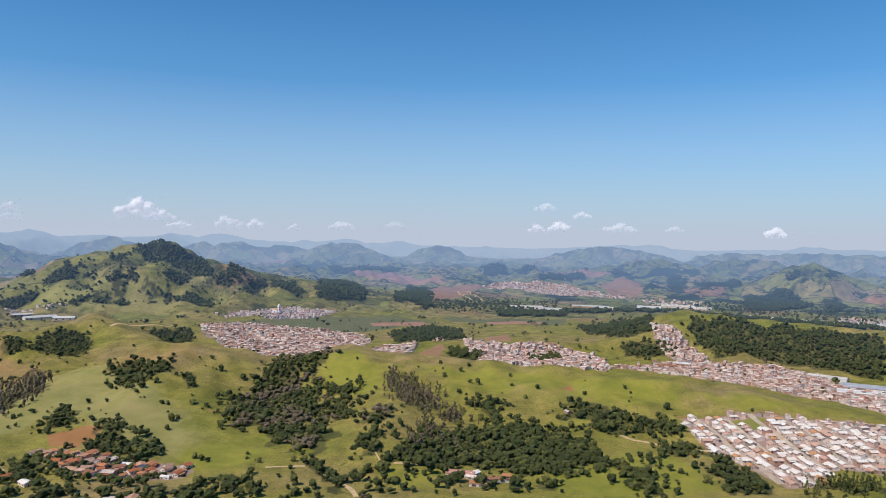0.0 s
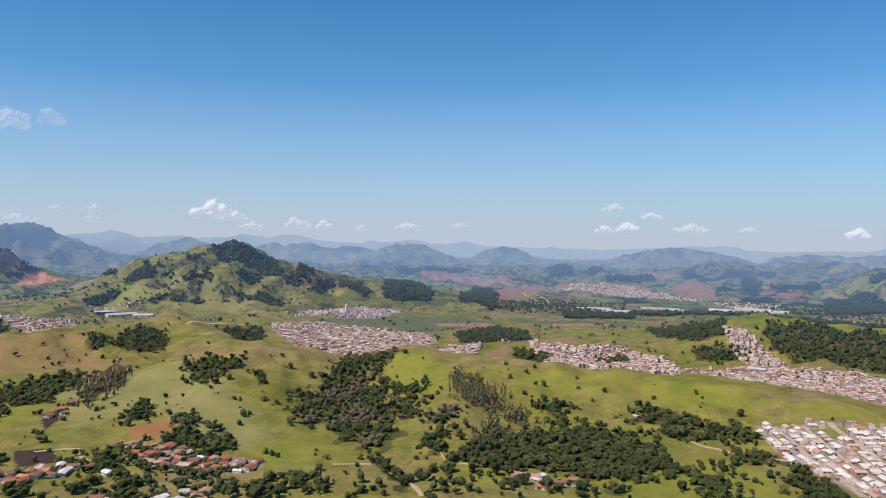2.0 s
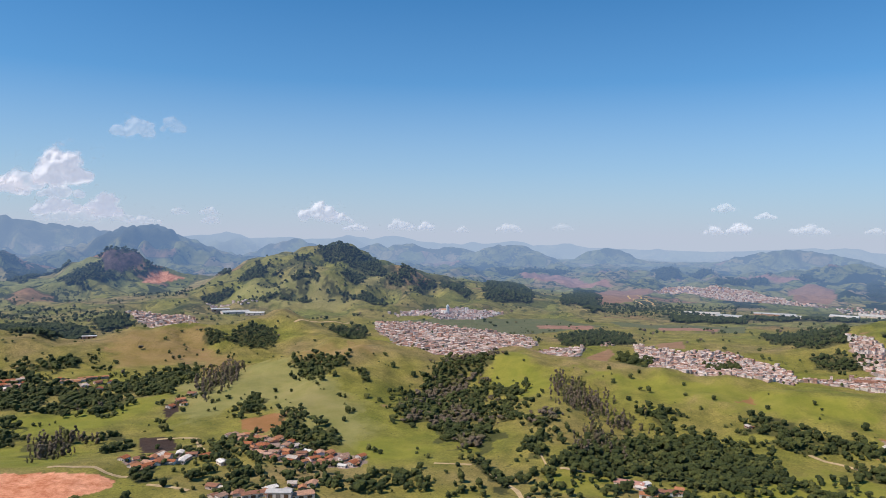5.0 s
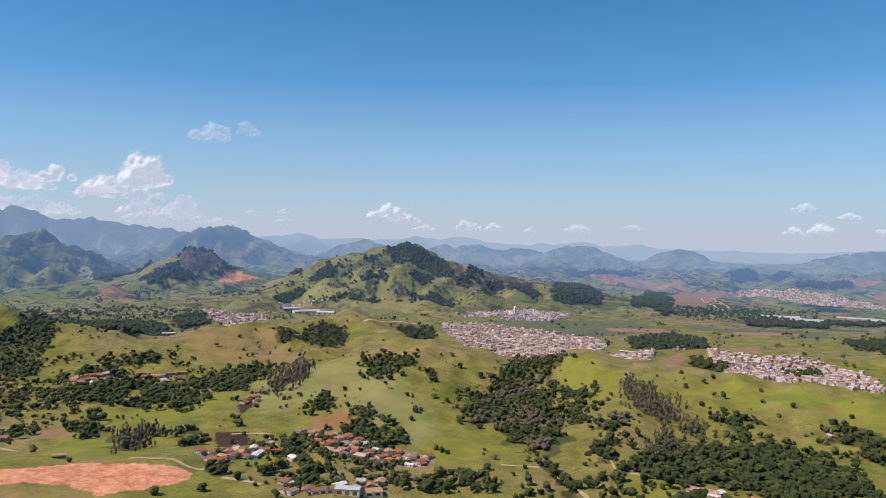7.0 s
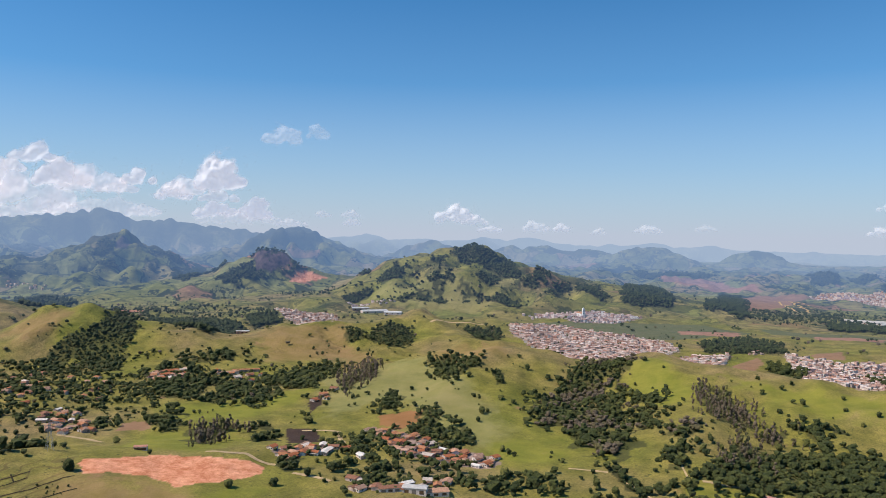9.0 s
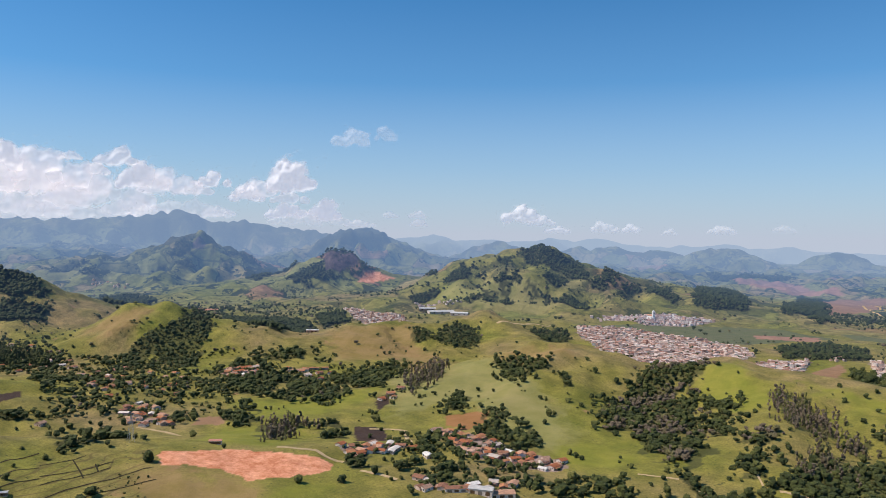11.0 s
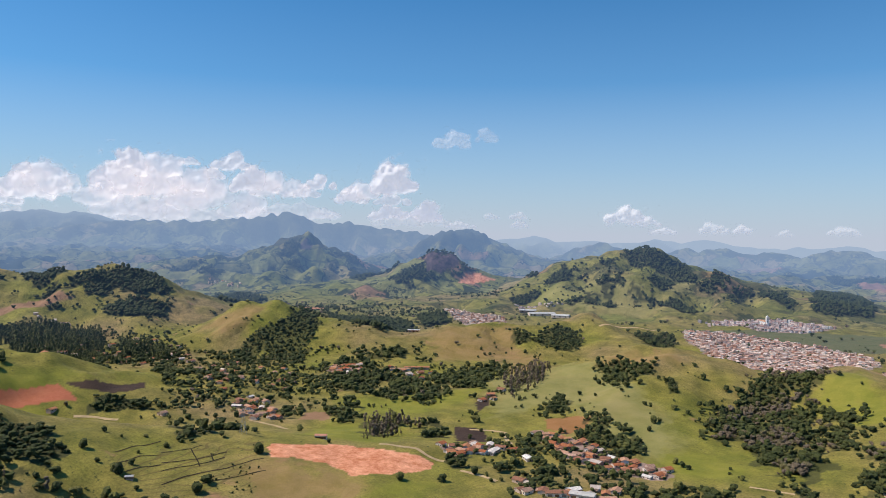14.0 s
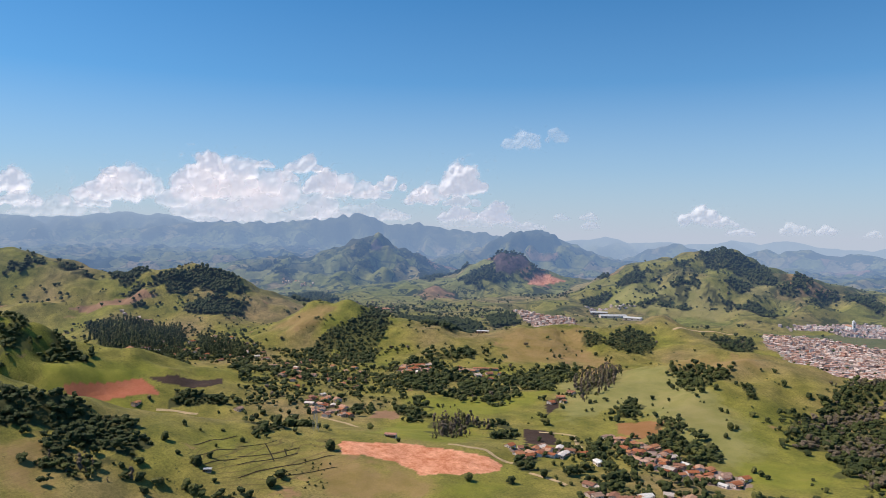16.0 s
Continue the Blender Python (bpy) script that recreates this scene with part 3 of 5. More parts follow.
wood("far", 17, (-24.97, 3162), (-26.03, 3282), (-27.09, 3262), (-27.91, 3162), (-27.82, 3132), (-26.92, 3240), (-26.22, 3248), (-25.69, 3140))
wood("far", 17, (-24.43, 3142), (-25.53, 3036), (-26.98, 2840), (-24.9, 2660), (-24.6, 2900))
wood("far", 17, (-5.6, 3838), (-7.12, 4062), (-7.13, 3706), (-6.04, 3696))
wood("far", 17, (-7.79, 3440), (-10.81, 3624), (-11.03, 3512), (-7.8, 3278))
wood("far", 16, (-27.5, 2986), (-28.36, 3064), (-29.05, 2898), (-28.04, 2690))
wood("far", 17, (8.93, 3766), (5.89, 3840), (2.8, 3730), (6.32, 3560), (8.5, 3700))
wood("far", 14, (1.89, 2644), (1.1, 2896), (0.77, 2250), (1.65, 2206))
wood("far", 14, (3.66, 2622), (2.33, 2686), (2.41, 2410), (3.65, 2358))
wood("far", 16, (40.93, 2736), (39.86, 2828), (38.12, 2850), (37.9, 2786), (36.71, 2796), (37.67, 2734), (39.41, 2702))
wood("far", 16, (35.4, 2866), (34.82, 2870), (34.07, 2884), (34.81, 2826), (35.92, 2794), (36.62, 2794), (35.31, 2840))
wood("far", 15, (38.0, 2906), (36.82, 2926), (35.67, 2916), (35.6, 2898), (36.82, 2906), (38.0, 2886))
wood("far", 17, (42.86, 3200), (41.8, 3300), (39.86, 2916), (40.29, 2906), (42.43, 3034))
wood("far", 15, (49.49, 3280), (48.6, 3330), (47.9, 3345), (47.67, 3306), (47.7, 3266), (49.09, 3242))
wood("far", 16, (45.82, 3338), (44.99, 3362), (42.87, 3366), (43.72, 3316), (45.4, 3326))
wood("far", 16, (45.61, 3236), (44.77, 3262), (44.64, 3190), (45.39, 3156))
wood("far", 17, (43.92, 3130), (42.87, 3326), (41.58, 3328), (42.01, 2860), (43.49, 2858))
wood("far", 16, (50.68, 3218), (47.87, 3196), (45.82, 3272), (47.87, 3154), (50.28, 3190))
wood("far", 16, (57.45, 3250), (55.27, 3334), (54.71, 3266), (56.73, 3238))
wood("far", 15, (55.08, 3208), (54.15, 3220), (54.15, 3140), (54.82, 3122))
wood("far", 18, (57.45, 4188), (56.56, 4140), (55.83, 4136), (56.73, 4038))
wood("far", 18, (54.53, 4178), (53.02, 4214), (52.25, 4058), (53.77, 4072))
wood("sparse", 7, (54.39, 672), (51.68, 686), (50.23, 680), (50.5, 624), (53.96, 632))
wood("far", 30, (38.0, 2900), (36.82, 2920), (35.6, 2905), (35.3, 2850), (36.8, 2800), (37.94, 2792))
wood("far", 15, (-9.5, 2360), (-13.5, 2420), (-17, 2470), (-17, 2420), (-13.4, 2370), (-9.6, 2300))
wood("far", 15, (-17.8, 2480), (-24, 2350), (-31.2, 2300), (-31.2, 2235), (-24, 2290), (-17.8, 2420))
wood("far", 26, (-18, 2700), (-31, 2600), (-31, 2420), (-18, 2520))
wood("far", 26, (-3.5, 2640), (-9, 2700), (-9, 2480), (-4, 2450))
wood("far", 13, (22.79, 2566), (22.23, 2640), (21.47, 2640), (20.89, 2630), (20.11, 2616), (19.32, 2612), (18.53, 2604), (17.93, 2502), (17.32, 2424), (17.52, 2386), (18.72, 2420), (19.71, 2486), (20.49, 2498), (22.03, 2528), (22.49, 2542))
wood("far", 13, (28.37, 2504), (27.85, 2542), (26.8, 2540), (26.27, 2508), (26.8, 2456), (27.68, 2408), (28.71, 2410))
wood("far", 13, (24.46, 2532), (23.73, 2550), (23.17, 2526), (23.91, 2502))
wood("far", 13, (24.28, 2398), (23.35, 2396), (22.79, 2380), (22.97, 2350), (23.9, 2336), (24.82, 2340))
wood("far", 13, (20.88, 2360), (19.71, 2464), (19.0, 2422), (19.51, 2354), (20.49, 2340))
wood("far", 13, (17.51, 2374), (16.71, 2420), (16.31, 2478), (15.69, 2480), (15.28, 2450), (15.68, 2388), (16.5, 2358), (17.11, 2364))
wood("far", 13, (27.5, 2194), (26.09, 2278), (24.27, 2328), (22.78, 2348), (22.97, 2330), (25.0, 2294), (26.44, 2190))
wood("far", 13, (22.22, 2338), (20.87, 2322), (19.3, 2294), (17.3, 2308), (17.5, 2138), (19.7, 2276), (21.64, 2316))
wood("far", 13, (26.09, 2444), (25.55, 2452), (25.55, 2332), (26.02, 2422))
wood("far", 13, (15.27, 2354), (14.44, 2458), (13.4, 2532), (13.61, 2460), (14.85, 2364))
wood("far", 13, (12.35, 2530), (11.71, 2556), (11.71, 2412), (12.34, 2396))
wood("far", 13, (11.58, 2398), (10.85, 2464), (10.72, 2352), (11.49, 2342))
wood("far", 13, (22.59, 2306), (21.95, 2314), (21.72, 2304), (22.4, 2294))
wood("far", 13, (25.44, 2258), (24.64, 2296), (24.64, 2270), (25.36, 2194))
wood("far", 13, (23.97, 2300), (23.3, 2302), (23.38, 2204), (23.97, 2196))
wood("far", 13, (31.2, 2370), (29.22, 2400), (29.22, 2382), (30.88, 2280))
wood("far", 13, (26.45, 2460), (25.55, 2494), (25.44, 2484), (26.27, 2450))
wood("far", 13, (30.22, 2640), (29.22, 2640), (29.39, 2548), (30.39, 2640))
wood("far", 14, (65.75, 1926), (64.81, 1942), (63.68, 1950), (62.52, 1972), (60.95, 2018), (59.96, 2022), (58.54, 2120), (57.51, 1980), (56.89, 1966), (57.3, 1920), (58.53, 1902), (59.74, 1902), (60.55, 1918), (61.34, 1890), (62.51, 1878), (62.91, 1922), (64.44, 1892))
wood("far", 14, (73.24, 2066), (72.58, 2096), (71.25, 2120), (70.4, 2120), (70.57, 2088), (71.92, 2068), (72.91, 2064))
wood("far", 14, (66.67, 2002), (65.94, 2120), (63.87, 2042), (64.44, 1966), (65.56, 1964))
wood("far", 14, (61.53, 1804), (60.94, 1854), (58.93, 1876), (57.29, 1884), (56.88, 1860), (58.52, 1756), (61.13, 1784))
wood("far", 14, (65.0, 1858), (64.43, 1868), (64.05, 1852), (64.81, 1846))
wood("far", 14, (70.23, 2120), (69.19, 2108), (67.76, 2046), (68.12, 2022), (69.54, 2084))
wood("tall", 8, (68.0, 1756), (66.09, 1764), (61.69, 1744), (61.49, 1542), (64.29, 1162), (67.48, 1640))
wood("tall", 8, (60.69, 1644), (58.58, 1574), (56.57, 1478), (56.97, 1406), (60.14, 1494))
wood("mixed", 9, (9.53, 1204), (12.31, 1215), (14.4, 1096), (15.22, 1058), (17.27, 984), (16.04, 960), (15.41, 892), (13.53, 929), (13.1, 833), (11.82, 808), (10.54, 822), (9.68, 862), (8.83, 923), (9.71, 1049), (9.3, 1134), (8.44, 1144))
wood("mixed", 9, (10.54, 822), (9.04, 911), (8.3, 864), (9.66, 770), (7.91, 714), (6.14, 664), (6.93, 665), (9.01, 738), (10.31, 773))
wood("green", 10, (24.27, 1180), (22.77, 1187), (21.05, 1148), (21.05, 1096), (22.77, 1042), (24.08, 1121))
wood("green", 9, (19.68, 1061), (18.69, 1086), (18.56, 1038), (19.48, 1034))
wood("sparse", 16, (18.02, 1164), (16.89, 1176), (16.8, 1127), (17.89, 1100))
wood("green", 10, (30.96, 1536), (29.9, 1560), (29.39, 1492), (30.89, 1488))
wood("green", 10, (29.23, 1559), (27.51, 1618), (25.91, 1602), (25.73, 1502), (26.8, 1463), (29.06, 1472))
wood("green", 11, (21.83, 1637), (18.91, 1718), (18.51, 1625), (20.87, 1480))
wood("brown", 10, (31.21, 1193), (29.22, 1356), (28.37, 1192), (29.56, 1108), (31.21, 1064))
wood("green", 9, (25.71, 878), (24.99, 953), (23.32, 934), (23.12, 862), (22.17, 851), (22.17, 778), (25.52, 798))
wood("green", 10, (22.37, 887), (21.03, 892), (21.02, 838), (22.17, 842))
wood("green", 9, (28.53, 968), (27.84, 1036), (26.97, 1040), (26.43, 974), (27.49, 950))
wood("sparse", 12, (29.89, 851), (28.18, 882), (28.18, 714), (30.22, 726))
wood("sparse", 13, (28.18, 761), (26.06, 746), (17.22, 712), (17.22, 684), (29.21, 720))
wood("sparse", 24, (16.43, 824), (11.39, 806), (10.94, 684), (16.81, 698))
wood("brown", 9, (4.04, 1046), (2.71, 1070), (0.47, 1006), (0.23, 950), (1.79, 916), (3.58, 956))
wood("hedge", 8, (-1.54, 970), (-5.52, 986), (-5.75, 966), (-1.77, 956))
wood("green", 10, (-4.45, 892), (-7.09, 908), (-9.71, 875), (-11.88, 828), (-11.47, 797), (-9.33, 756), (-7.15, 743), (-5.36, 804), (-4.03, 828))
wood("hedge", 9, (3.53, 786), (0.86, 803), (-0.04, 770), (0.84, 749), (3.29, 752))
wood("brown", 9, (-0.44, 946), (-2.21, 952), (-2.45, 922), (-0.67, 917))
wood("green", 11, (-2.65, 974), (-3.98, 960), (-5.33, 911), (-4.45, 892), (-3.11, 932))
wood("green", 9, (8.85, 1062), (7.11, 1061), (7.09, 908), (8.39, 916))
wood("green", 9, (5.97, 836), (5.1, 851), (4.94, 780), (6.17, 768))
wood("brown", 9, (2.43, 845), (0.88, 874), (-0.92, 822), (1.97, 796))
wood("mixed", 9, (6.21, 894), (4.01, 904), (3.91, 869), (5.76, 875))
wood("loose", 10, (30.41, 710), (27.75, 725), (25.96, 696), (21.57, 690), (17.32, 737), (15.23, 712), (15.63, 694), (30.38, 638))
wood("sparse", 19, (8.86, 1085), (6.24, 1080), (4.47, 990), (6.21, 890), (8.4, 932))
wood("sparse", 19, (6.21, 890), (-0.88, 958), (-4.02, 869), (-0.92, 822), (5.31, 814))
wood("sparse", 34, (3.61, 1128), (-5.27, 1079), (-9.66, 1030), (-9.67, 989), (-0.86, 992))
wood("green", 11, (-9.68, 966), (-12.24, 994), (-13.11, 942), (-16.85, 946), (-17.68, 905), (-13.98, 892), (-9.71, 896))
wood("sparse", 22, (-5.32, 948), (-9.68, 962), (-12.29, 881), (-5.34, 893))
wood("sparse", 26, (-10.94, 1054), (-17.21, 1043), (-17.66, 958), (-12.26, 952))
wood("green", 10, (-16.48, 866), (-18.11, 862), (-20.49, 852), (-20.5, 833), (-16.9, 840))
wood("hedge", 9, (-20.31, 832), (-21.67, 828), (-23.97, 780), (-24.17, 748), (-22.48, 731), (-20.92, 768))
wood("green", 9, (-12.97, 778), (-15.27, 800), (-16.12, 748), (-16.95, 712), (-16.14, 701), (-14.45, 752))
wood("tall", 7, (-27.59, 792), (-31.3, 824), (-31.57, 808), (-27.6, 770))
wood("sparse", 24, (-9.73, 839), (-20.11, 839), (-22.09, 742), (-9.79, 682))
wood("green", 11, (4.08, 1770), (0.99, 1886), (-1.68, 1781), (-1.69, 1670), (0.97, 1619), (3.63, 1614))
wood("green", 11, (-0.59, 1544), (-3.04, 1476), (-3.04, 1416), (-0.82, 1156))
wood("green", 12, (-10.44, 1862), (-13.82, 1922), (-15.89, 1744), (-16.32, 1595), (-13.84, 1577), (-11.3, 1720))
wood("green", 12, (-14.27, 1553), (-17.55, 1541), (-17.97, 1470), (-14.7, 1460), (-13.86, 1528))
wood("green", 11, (-18.72, 1694), (-22.98, 1715), (-31.34, 1697), (-31.4, 1433), (-28.45, 1454), (-24.9, 1505), (-22.65, 1512), (-21.51, 1472), (-20.36, 1458), (-18.94, 1625))
wood("far", 14, (-4.31, 2292), (-9.56, 2306), (-9.56, 2210), (-4.32, 2136))
wood("green", 10, (-6.57, 1454), (-8.96, 1475), (-9.19, 1416), (-7.23, 1380))
wood("hedge", 9, (73.25, 798), (71.25, 762), (69.53, 778), (68.11, 761), (65.54, 762), (63.94, 696), (65.15, 674), (67.01, 674), (69.52, 712), (71.25, 720), (73.24, 720))
wood("green", 9, (70.74, 698), (69.52, 712), (68.63, 662), (68.81, 632), (69.86, 623), (70.39, 658))
wood("brown", 9, (68.81, 668), (66.27, 662), (66.08, 653), (68.09, 647))
wood("green", 10, (73.25, 1371), (71.6, 1371), (71.26, 1118), (71.93, 1096), (70.92, 1097), (71.26, 1080), (73.25, 1060))
wood("sparse", 12, (70.58, 1103), (68.12, 1151), (68.12, 1085), (70.4, 1076))
wood("loose", 11, (69.19, 1812), (61.34, 1715), (61.33, 1654), (65.19, 1564), (68.84, 1776))
wood("loose", 10, (61.33, 1598), (56.87, 1535), (56.65, 1400), (61.33, 1430))
wood("hedge", 9, (62.49, 1034), (58.9, 1031), (58.48, 1002), (62.48, 1001))
wood("loose", 9, (58.9, 1031), (53.47, 1085), (51.75, 1058), (53.46, 1000), (58.49, 1004))
wood("green", 11, (56.82, 797), (53.45, 953), (51.72, 788), (55.98, 762))
wood("loose", 10, (55.2, 1487), (51.8, 1487), (51.75, 1086), (54.32, 1088), (55.18, 1190))
wood("green", 11, (50.5, 1544), (48.33, 1582), (46.35, 1852), (46.12, 1558), (46.99, 1470), (47.19, 1328), (49.17, 1367), (50.49, 1492), (51.13, 1368), (53.06, 1319), (52.21, 1482))
wood("loose", 9, (51.77, 1373), (50.04, 1422), (47.4, 1276), (44.75, 1271), (43.84, 1121), (50.01, 1085), (51.76, 1115))
wood("green", 12, (45.64, 1302), (42.99, 1391), (41.66, 1384), (41.21, 1331), (44.74, 1200))
wood("green", 10, (45.63, 1205), (42.97, 1270), (38.97, 1214), (35.01, 1247), (35.43, 1121), (37.61, 1046), (41.17, 1066), (44.29, 1124))
wood("green", 10, (35.01, 1268), (32.41, 1336), (31.96, 1254), (33.68, 1116), (35.43, 1121))
wood("green", 11, (41.22, 1408), (39.45, 1410), (39.43, 1354), (41.21, 1331))
wood("green", 11, (45.6, 1007), (43.38, 1028), (42.7, 952), (44.7, 940))
wood("brown", 9, (42.7, 924), (39.81, 947), (39.58, 894), (42.68, 808))
wood("loose", 10, (58.51, 1397), (55.61, 1434), (53.48, 1268), (53.9, 1086), (57.67, 1056))
wood("sparse", 20, (61.34, 1784), (55.21, 1796), (55.2, 1544), (61.33, 1654))
wood("loose", 10, (66.31, 1562), (61.33, 1516), (61.32, 1415), (62.5, 1172))
wood("sparse", 18, (57.67, 1037), (51.75, 1086), (51.73, 950), (56.82, 797))
wood("sparse", 15, (51.75, 1086), (44.73, 1126), (44.71, 1008), (49.99, 920), (51.73, 950))
wood("loose", 9, (50, 1022), (47.37, 1022), (47.36, 962), (49.99, 950))
wood("hedge", 10, (39.81, 926), (36.71, 930), (36.7, 914), (39.8, 908))
wood("hedge", 9, (38.02, 876), (35.81, 881), (36.02, 845), (38.01, 838))
wood("hedge", 9, (36, 748), (34.47, 758), (34.23, 708), (36.2, 701))
wood("sparse", 15, (34.03, 752), (31.86, 786), (28.01, 750), (24.68, 724), (23.86, 690), (32.24, 650), (34, 684))
wood("sparse", 24, (38.48, 935), (34.52, 970), (31.89, 914), (36.68, 786))
wood("sparse", 30, (28.96, 1092), (22.03, 1055), (18.16, 989), (20, 866), (26.01, 953))
wood("sparse", 40, (68.11, 788), (52.15, 766), (51.67, 624), (68.09, 647))
wood("sparse", 26, (64.39, 652), (56.78, 630), (56.78, 622), (64.76, 632))
wood("sparse", 30, (45.69, 1792), (41.24, 1792), (37.67, 1412), (39.87, 1289), (45.65, 1434))
wood("sparse", 34, (63.3, 1818), (55.22, 1823), (55.2, 1544), (60.54, 1637))
wood("far", 36, (73.25, 2045), (66.32, 1956), (65.57, 1852), (71.26, 1882), (73.25, 1973))
wood("far", 34, (64.83, 1913), (57.73, 1908), (57.71, 1782), (64.82, 1811))
wood("far", 16, (45.69, 2006), (41.25, 2020), (38.58, 1883), (41.24, 1529), (43.47, 1586))
wood("far", 15, (38.6, 2090), (36.4, 2111), (35.95, 1984), (38.14, 1853))
wood("far", 18, (53.96, 2830), (50.09, 2665), (50.52, 2550), (53.53, 2086))
wood("far", 22, (48.34, 2455), (36.84, 2310), (36.83, 2084), (45.69, 2015))
wood("far", 13, (13.01, 2530), (11.34, 2550), (11.49, 2392), (13, 2405))
wood("far", 30, (29.11, 2515), (22.62, 2580), (17.26, 2440), (13.01, 2510), (13.66, 2276), (28.23, 2182))
wood("far", 24, (34.67, 2670), (28.26, 2410), (29.92, 2352), (36.85, 2500))
wood("far", 22, (1.46, 2535), (-5.18, 2515), (-9.55, 2405), (-3.87, 2270), (1.01, 2242))
wood("far", 20, (-19.49, 2855), (-26.24, 3005), (-26.62, 2765), (-20.28, 2565))
wood("far", 26, (-26.61, 2905), (-31.03, 2905), (-31.05, 2700), (-27.33, 2645))
wood("green", 9.5, (3.29, 788), (0.2, 838), (-2.63, 880), (-5.85, 890), (-8.8, 869), (-12.3, 804), (-11.31, 764), (-8.85, 742), (-5.91, 736), (-3.76, 750), (0.17, 752), (3.27, 752))
wood("loose", 8, (-13.41, 977), (-15.17, 965), (-17.82, 952), (-19.32, 893), (-20.06, 842), (-18.61, 851), (-16.73, 890), (-14.81, 912))
wood("green", 9, (-14.86, 791), (-16.01, 810), (-16.79, 768), (-16.8, 736), (-15.09, 726))
wood("green", 9, (-5.68, 764), (-7.16, 779), (-8.44, 738), (-9.08, 695), (-6.78, 688))
wood("loose", 10, (31.41, 810), (28.42, 839), (22.85, 752), (19.93, 692), (19.5, 668), (31.04, 686))
wood("loose", 11, (19.51, 716), (12.59, 722), (9.93, 710), (9.92, 662), (19.5, 668))
wood("hedge", 8, (10.41, 792), (9.07, 764), (7.93, 710), (7.02, 665), (7.92, 664), (9.05, 710), (10.4, 760))
wood("loose", 11, (7.73, 755), (3.27, 740), (-2.46, 731), (-5.49, 716), (-5.51, 683), (7.25, 662))
wood("far", 19.5, (-1.25, 2302), (-5.26, 2420), (-6.95, 2440), (-6.53, 2304), (-3.12, 2213), (-1.39, 2252))
wood("far", 19.5, (2.13, 2405), (-0.94, 2535), (-4.82, 2480), (-4.83, 2405), (1.69, 2218))
wood("far", 12, (-22.45, 3085), (-24.84, 3075), (-24.87, 2650), (-22.61, 2660))
wood("far", 12, (-17.04, 3575), (-17.78, 3845), (-18.38, 3320), (-18.28, 3170), (-17.25, 3225))
wood("far", 12, (2.68, 2890), (1.49, 3045), (1.25, 2450), (2.49, 2390))
wood("far", 12, (-19.07, 3310), (-21.88, 3365), (-22.23, 3225), (-19.43, 3220))
wood("green", 10, (70.75, 1100), (68.48, 1142), (68.05, 1091), (70.58, 1080))
wood("loose", 10, (68.13, 1800), (62.52, 1758), (56.88, 1606), (55.61, 1493), (56.86, 1342), (60.53, 1410), (64.05, 1236), (66.31, 1598))
wood("loose", 8, (64.77, 647), (62.45, 654), (55.94, 626), (55.94, 620), (65.14, 630))
wood("loose", 8, (32.74, 818), (29.75, 898), (27.22, 882), (23.92, 834), (25.52, 773), (29.7, 754), (32.29, 760))

lone(50.62, 716, 11)
lone(36.41, 670, 9)
lone(60.48, 670, 10)
lone(60.68, 674, 9)
lone(62.78, 714, 9)
lone(55.1, 632, 11)
lone(64.39, 647, 10)
lone(47.57, 870, 9)
lone(56.19, 748, 5)
lone(39.74, 664, 10)
lone(63.23, 644, 10)
lone(71.92, 665, 9)
lone(61.88, 686, 5)
lone(65.71, 660, 6)
lone(45.34, 755, 5)
lone(38.03, 910, 9)
lone(33.85, 924, 12)
lone(5.09, 844, 10)
lone(5.96, 788, 9)
lone(5.72, 730, 9)
lone(4.39, 731, 13)
lone(1.95, 730, 6)
lone(0.06, 1110, 8)
lone(-0.27, 1066, 9)
lone(-1.5, 1088, 8)
lone(-2.16, 1103, 8)
lone(-2.32, 1037, 8)
lone(-5.5, 1024, 7)
lone(-6.62, 990, 6)
lone(-11.17, 1013, 9)
lone(-17.24, 986, 10)
lone(-17.05, 952, 10)
lone(-15.21, 935, 9)
lone(-12.25, 971, 8)
lone(-10.11, 966, 9)
lone(15.2, 892, 9)
lone(13.87, 890, 10)
lone(24.63, 1034, 6)
lone(25.79, 1016, 6)
lone(19.86, 929, 6)
lone(22.39, 1038, 6)
lone(18.65, 806, 7)
lone(18.13, 798, 7)
lone(17.72, 792, 6)
lone(-13.33, 728, 10)
lone(-10.5, 736, 9)
lone(7.75, 942, 8)
lone(7.98, 1046, 9)
lone(8.65, 1102, 7)
lone(5.13, 1004, 8)
lone(7.09, 918, 8)
lone(1.83, 1102, 5)
lone(6.61, 1127, 6)
lone(1.54, 844, 11)
lone(0.86, 814, 10)

lane(6, (52.38, 974), (51.65, 1014), (50.79, 1064))
lane(5, (41.34, 755), (39.78, 749), (38.44, 746), (36.43, 730))
lane(5, (51.3, 954), (49.77, 926), (48.23, 894))
lane(5, (35.32, 702), (33.78, 692), (32.04, 678))
lane(5, (63.26, 992), (62.09, 988), (60.7, 977))
lane(5, (9.13, 730), (7.91, 714), (7.02, 683), (6.49, 664))
lane(5, (3.74, 752), (2.18, 749), (0.17, 748))
lane(5, (-13.98, 887), (-15.44, 880), (-16.89, 868), (-20.1, 862))
lane(2, (5.39, 796), (4.94, 773), (4.58, 750))
lane(5, (34.15, 888), (32.75, 888), (31.45, 880), (31.22, 812))
lane(6, (24.46, 1614), (22.79, 1664), (20.48, 1702), (18.11, 1922))
lane(2, (25.7, 778), (23.87, 782))
for b0, b1, d0 in ((-0.9, -2.9, 2960), (-1.6, -3.2, 2850), (-2.1, -3.6, 2740)):
    lane(7, (b0, d0 + 30), (b1, d0 - 40))
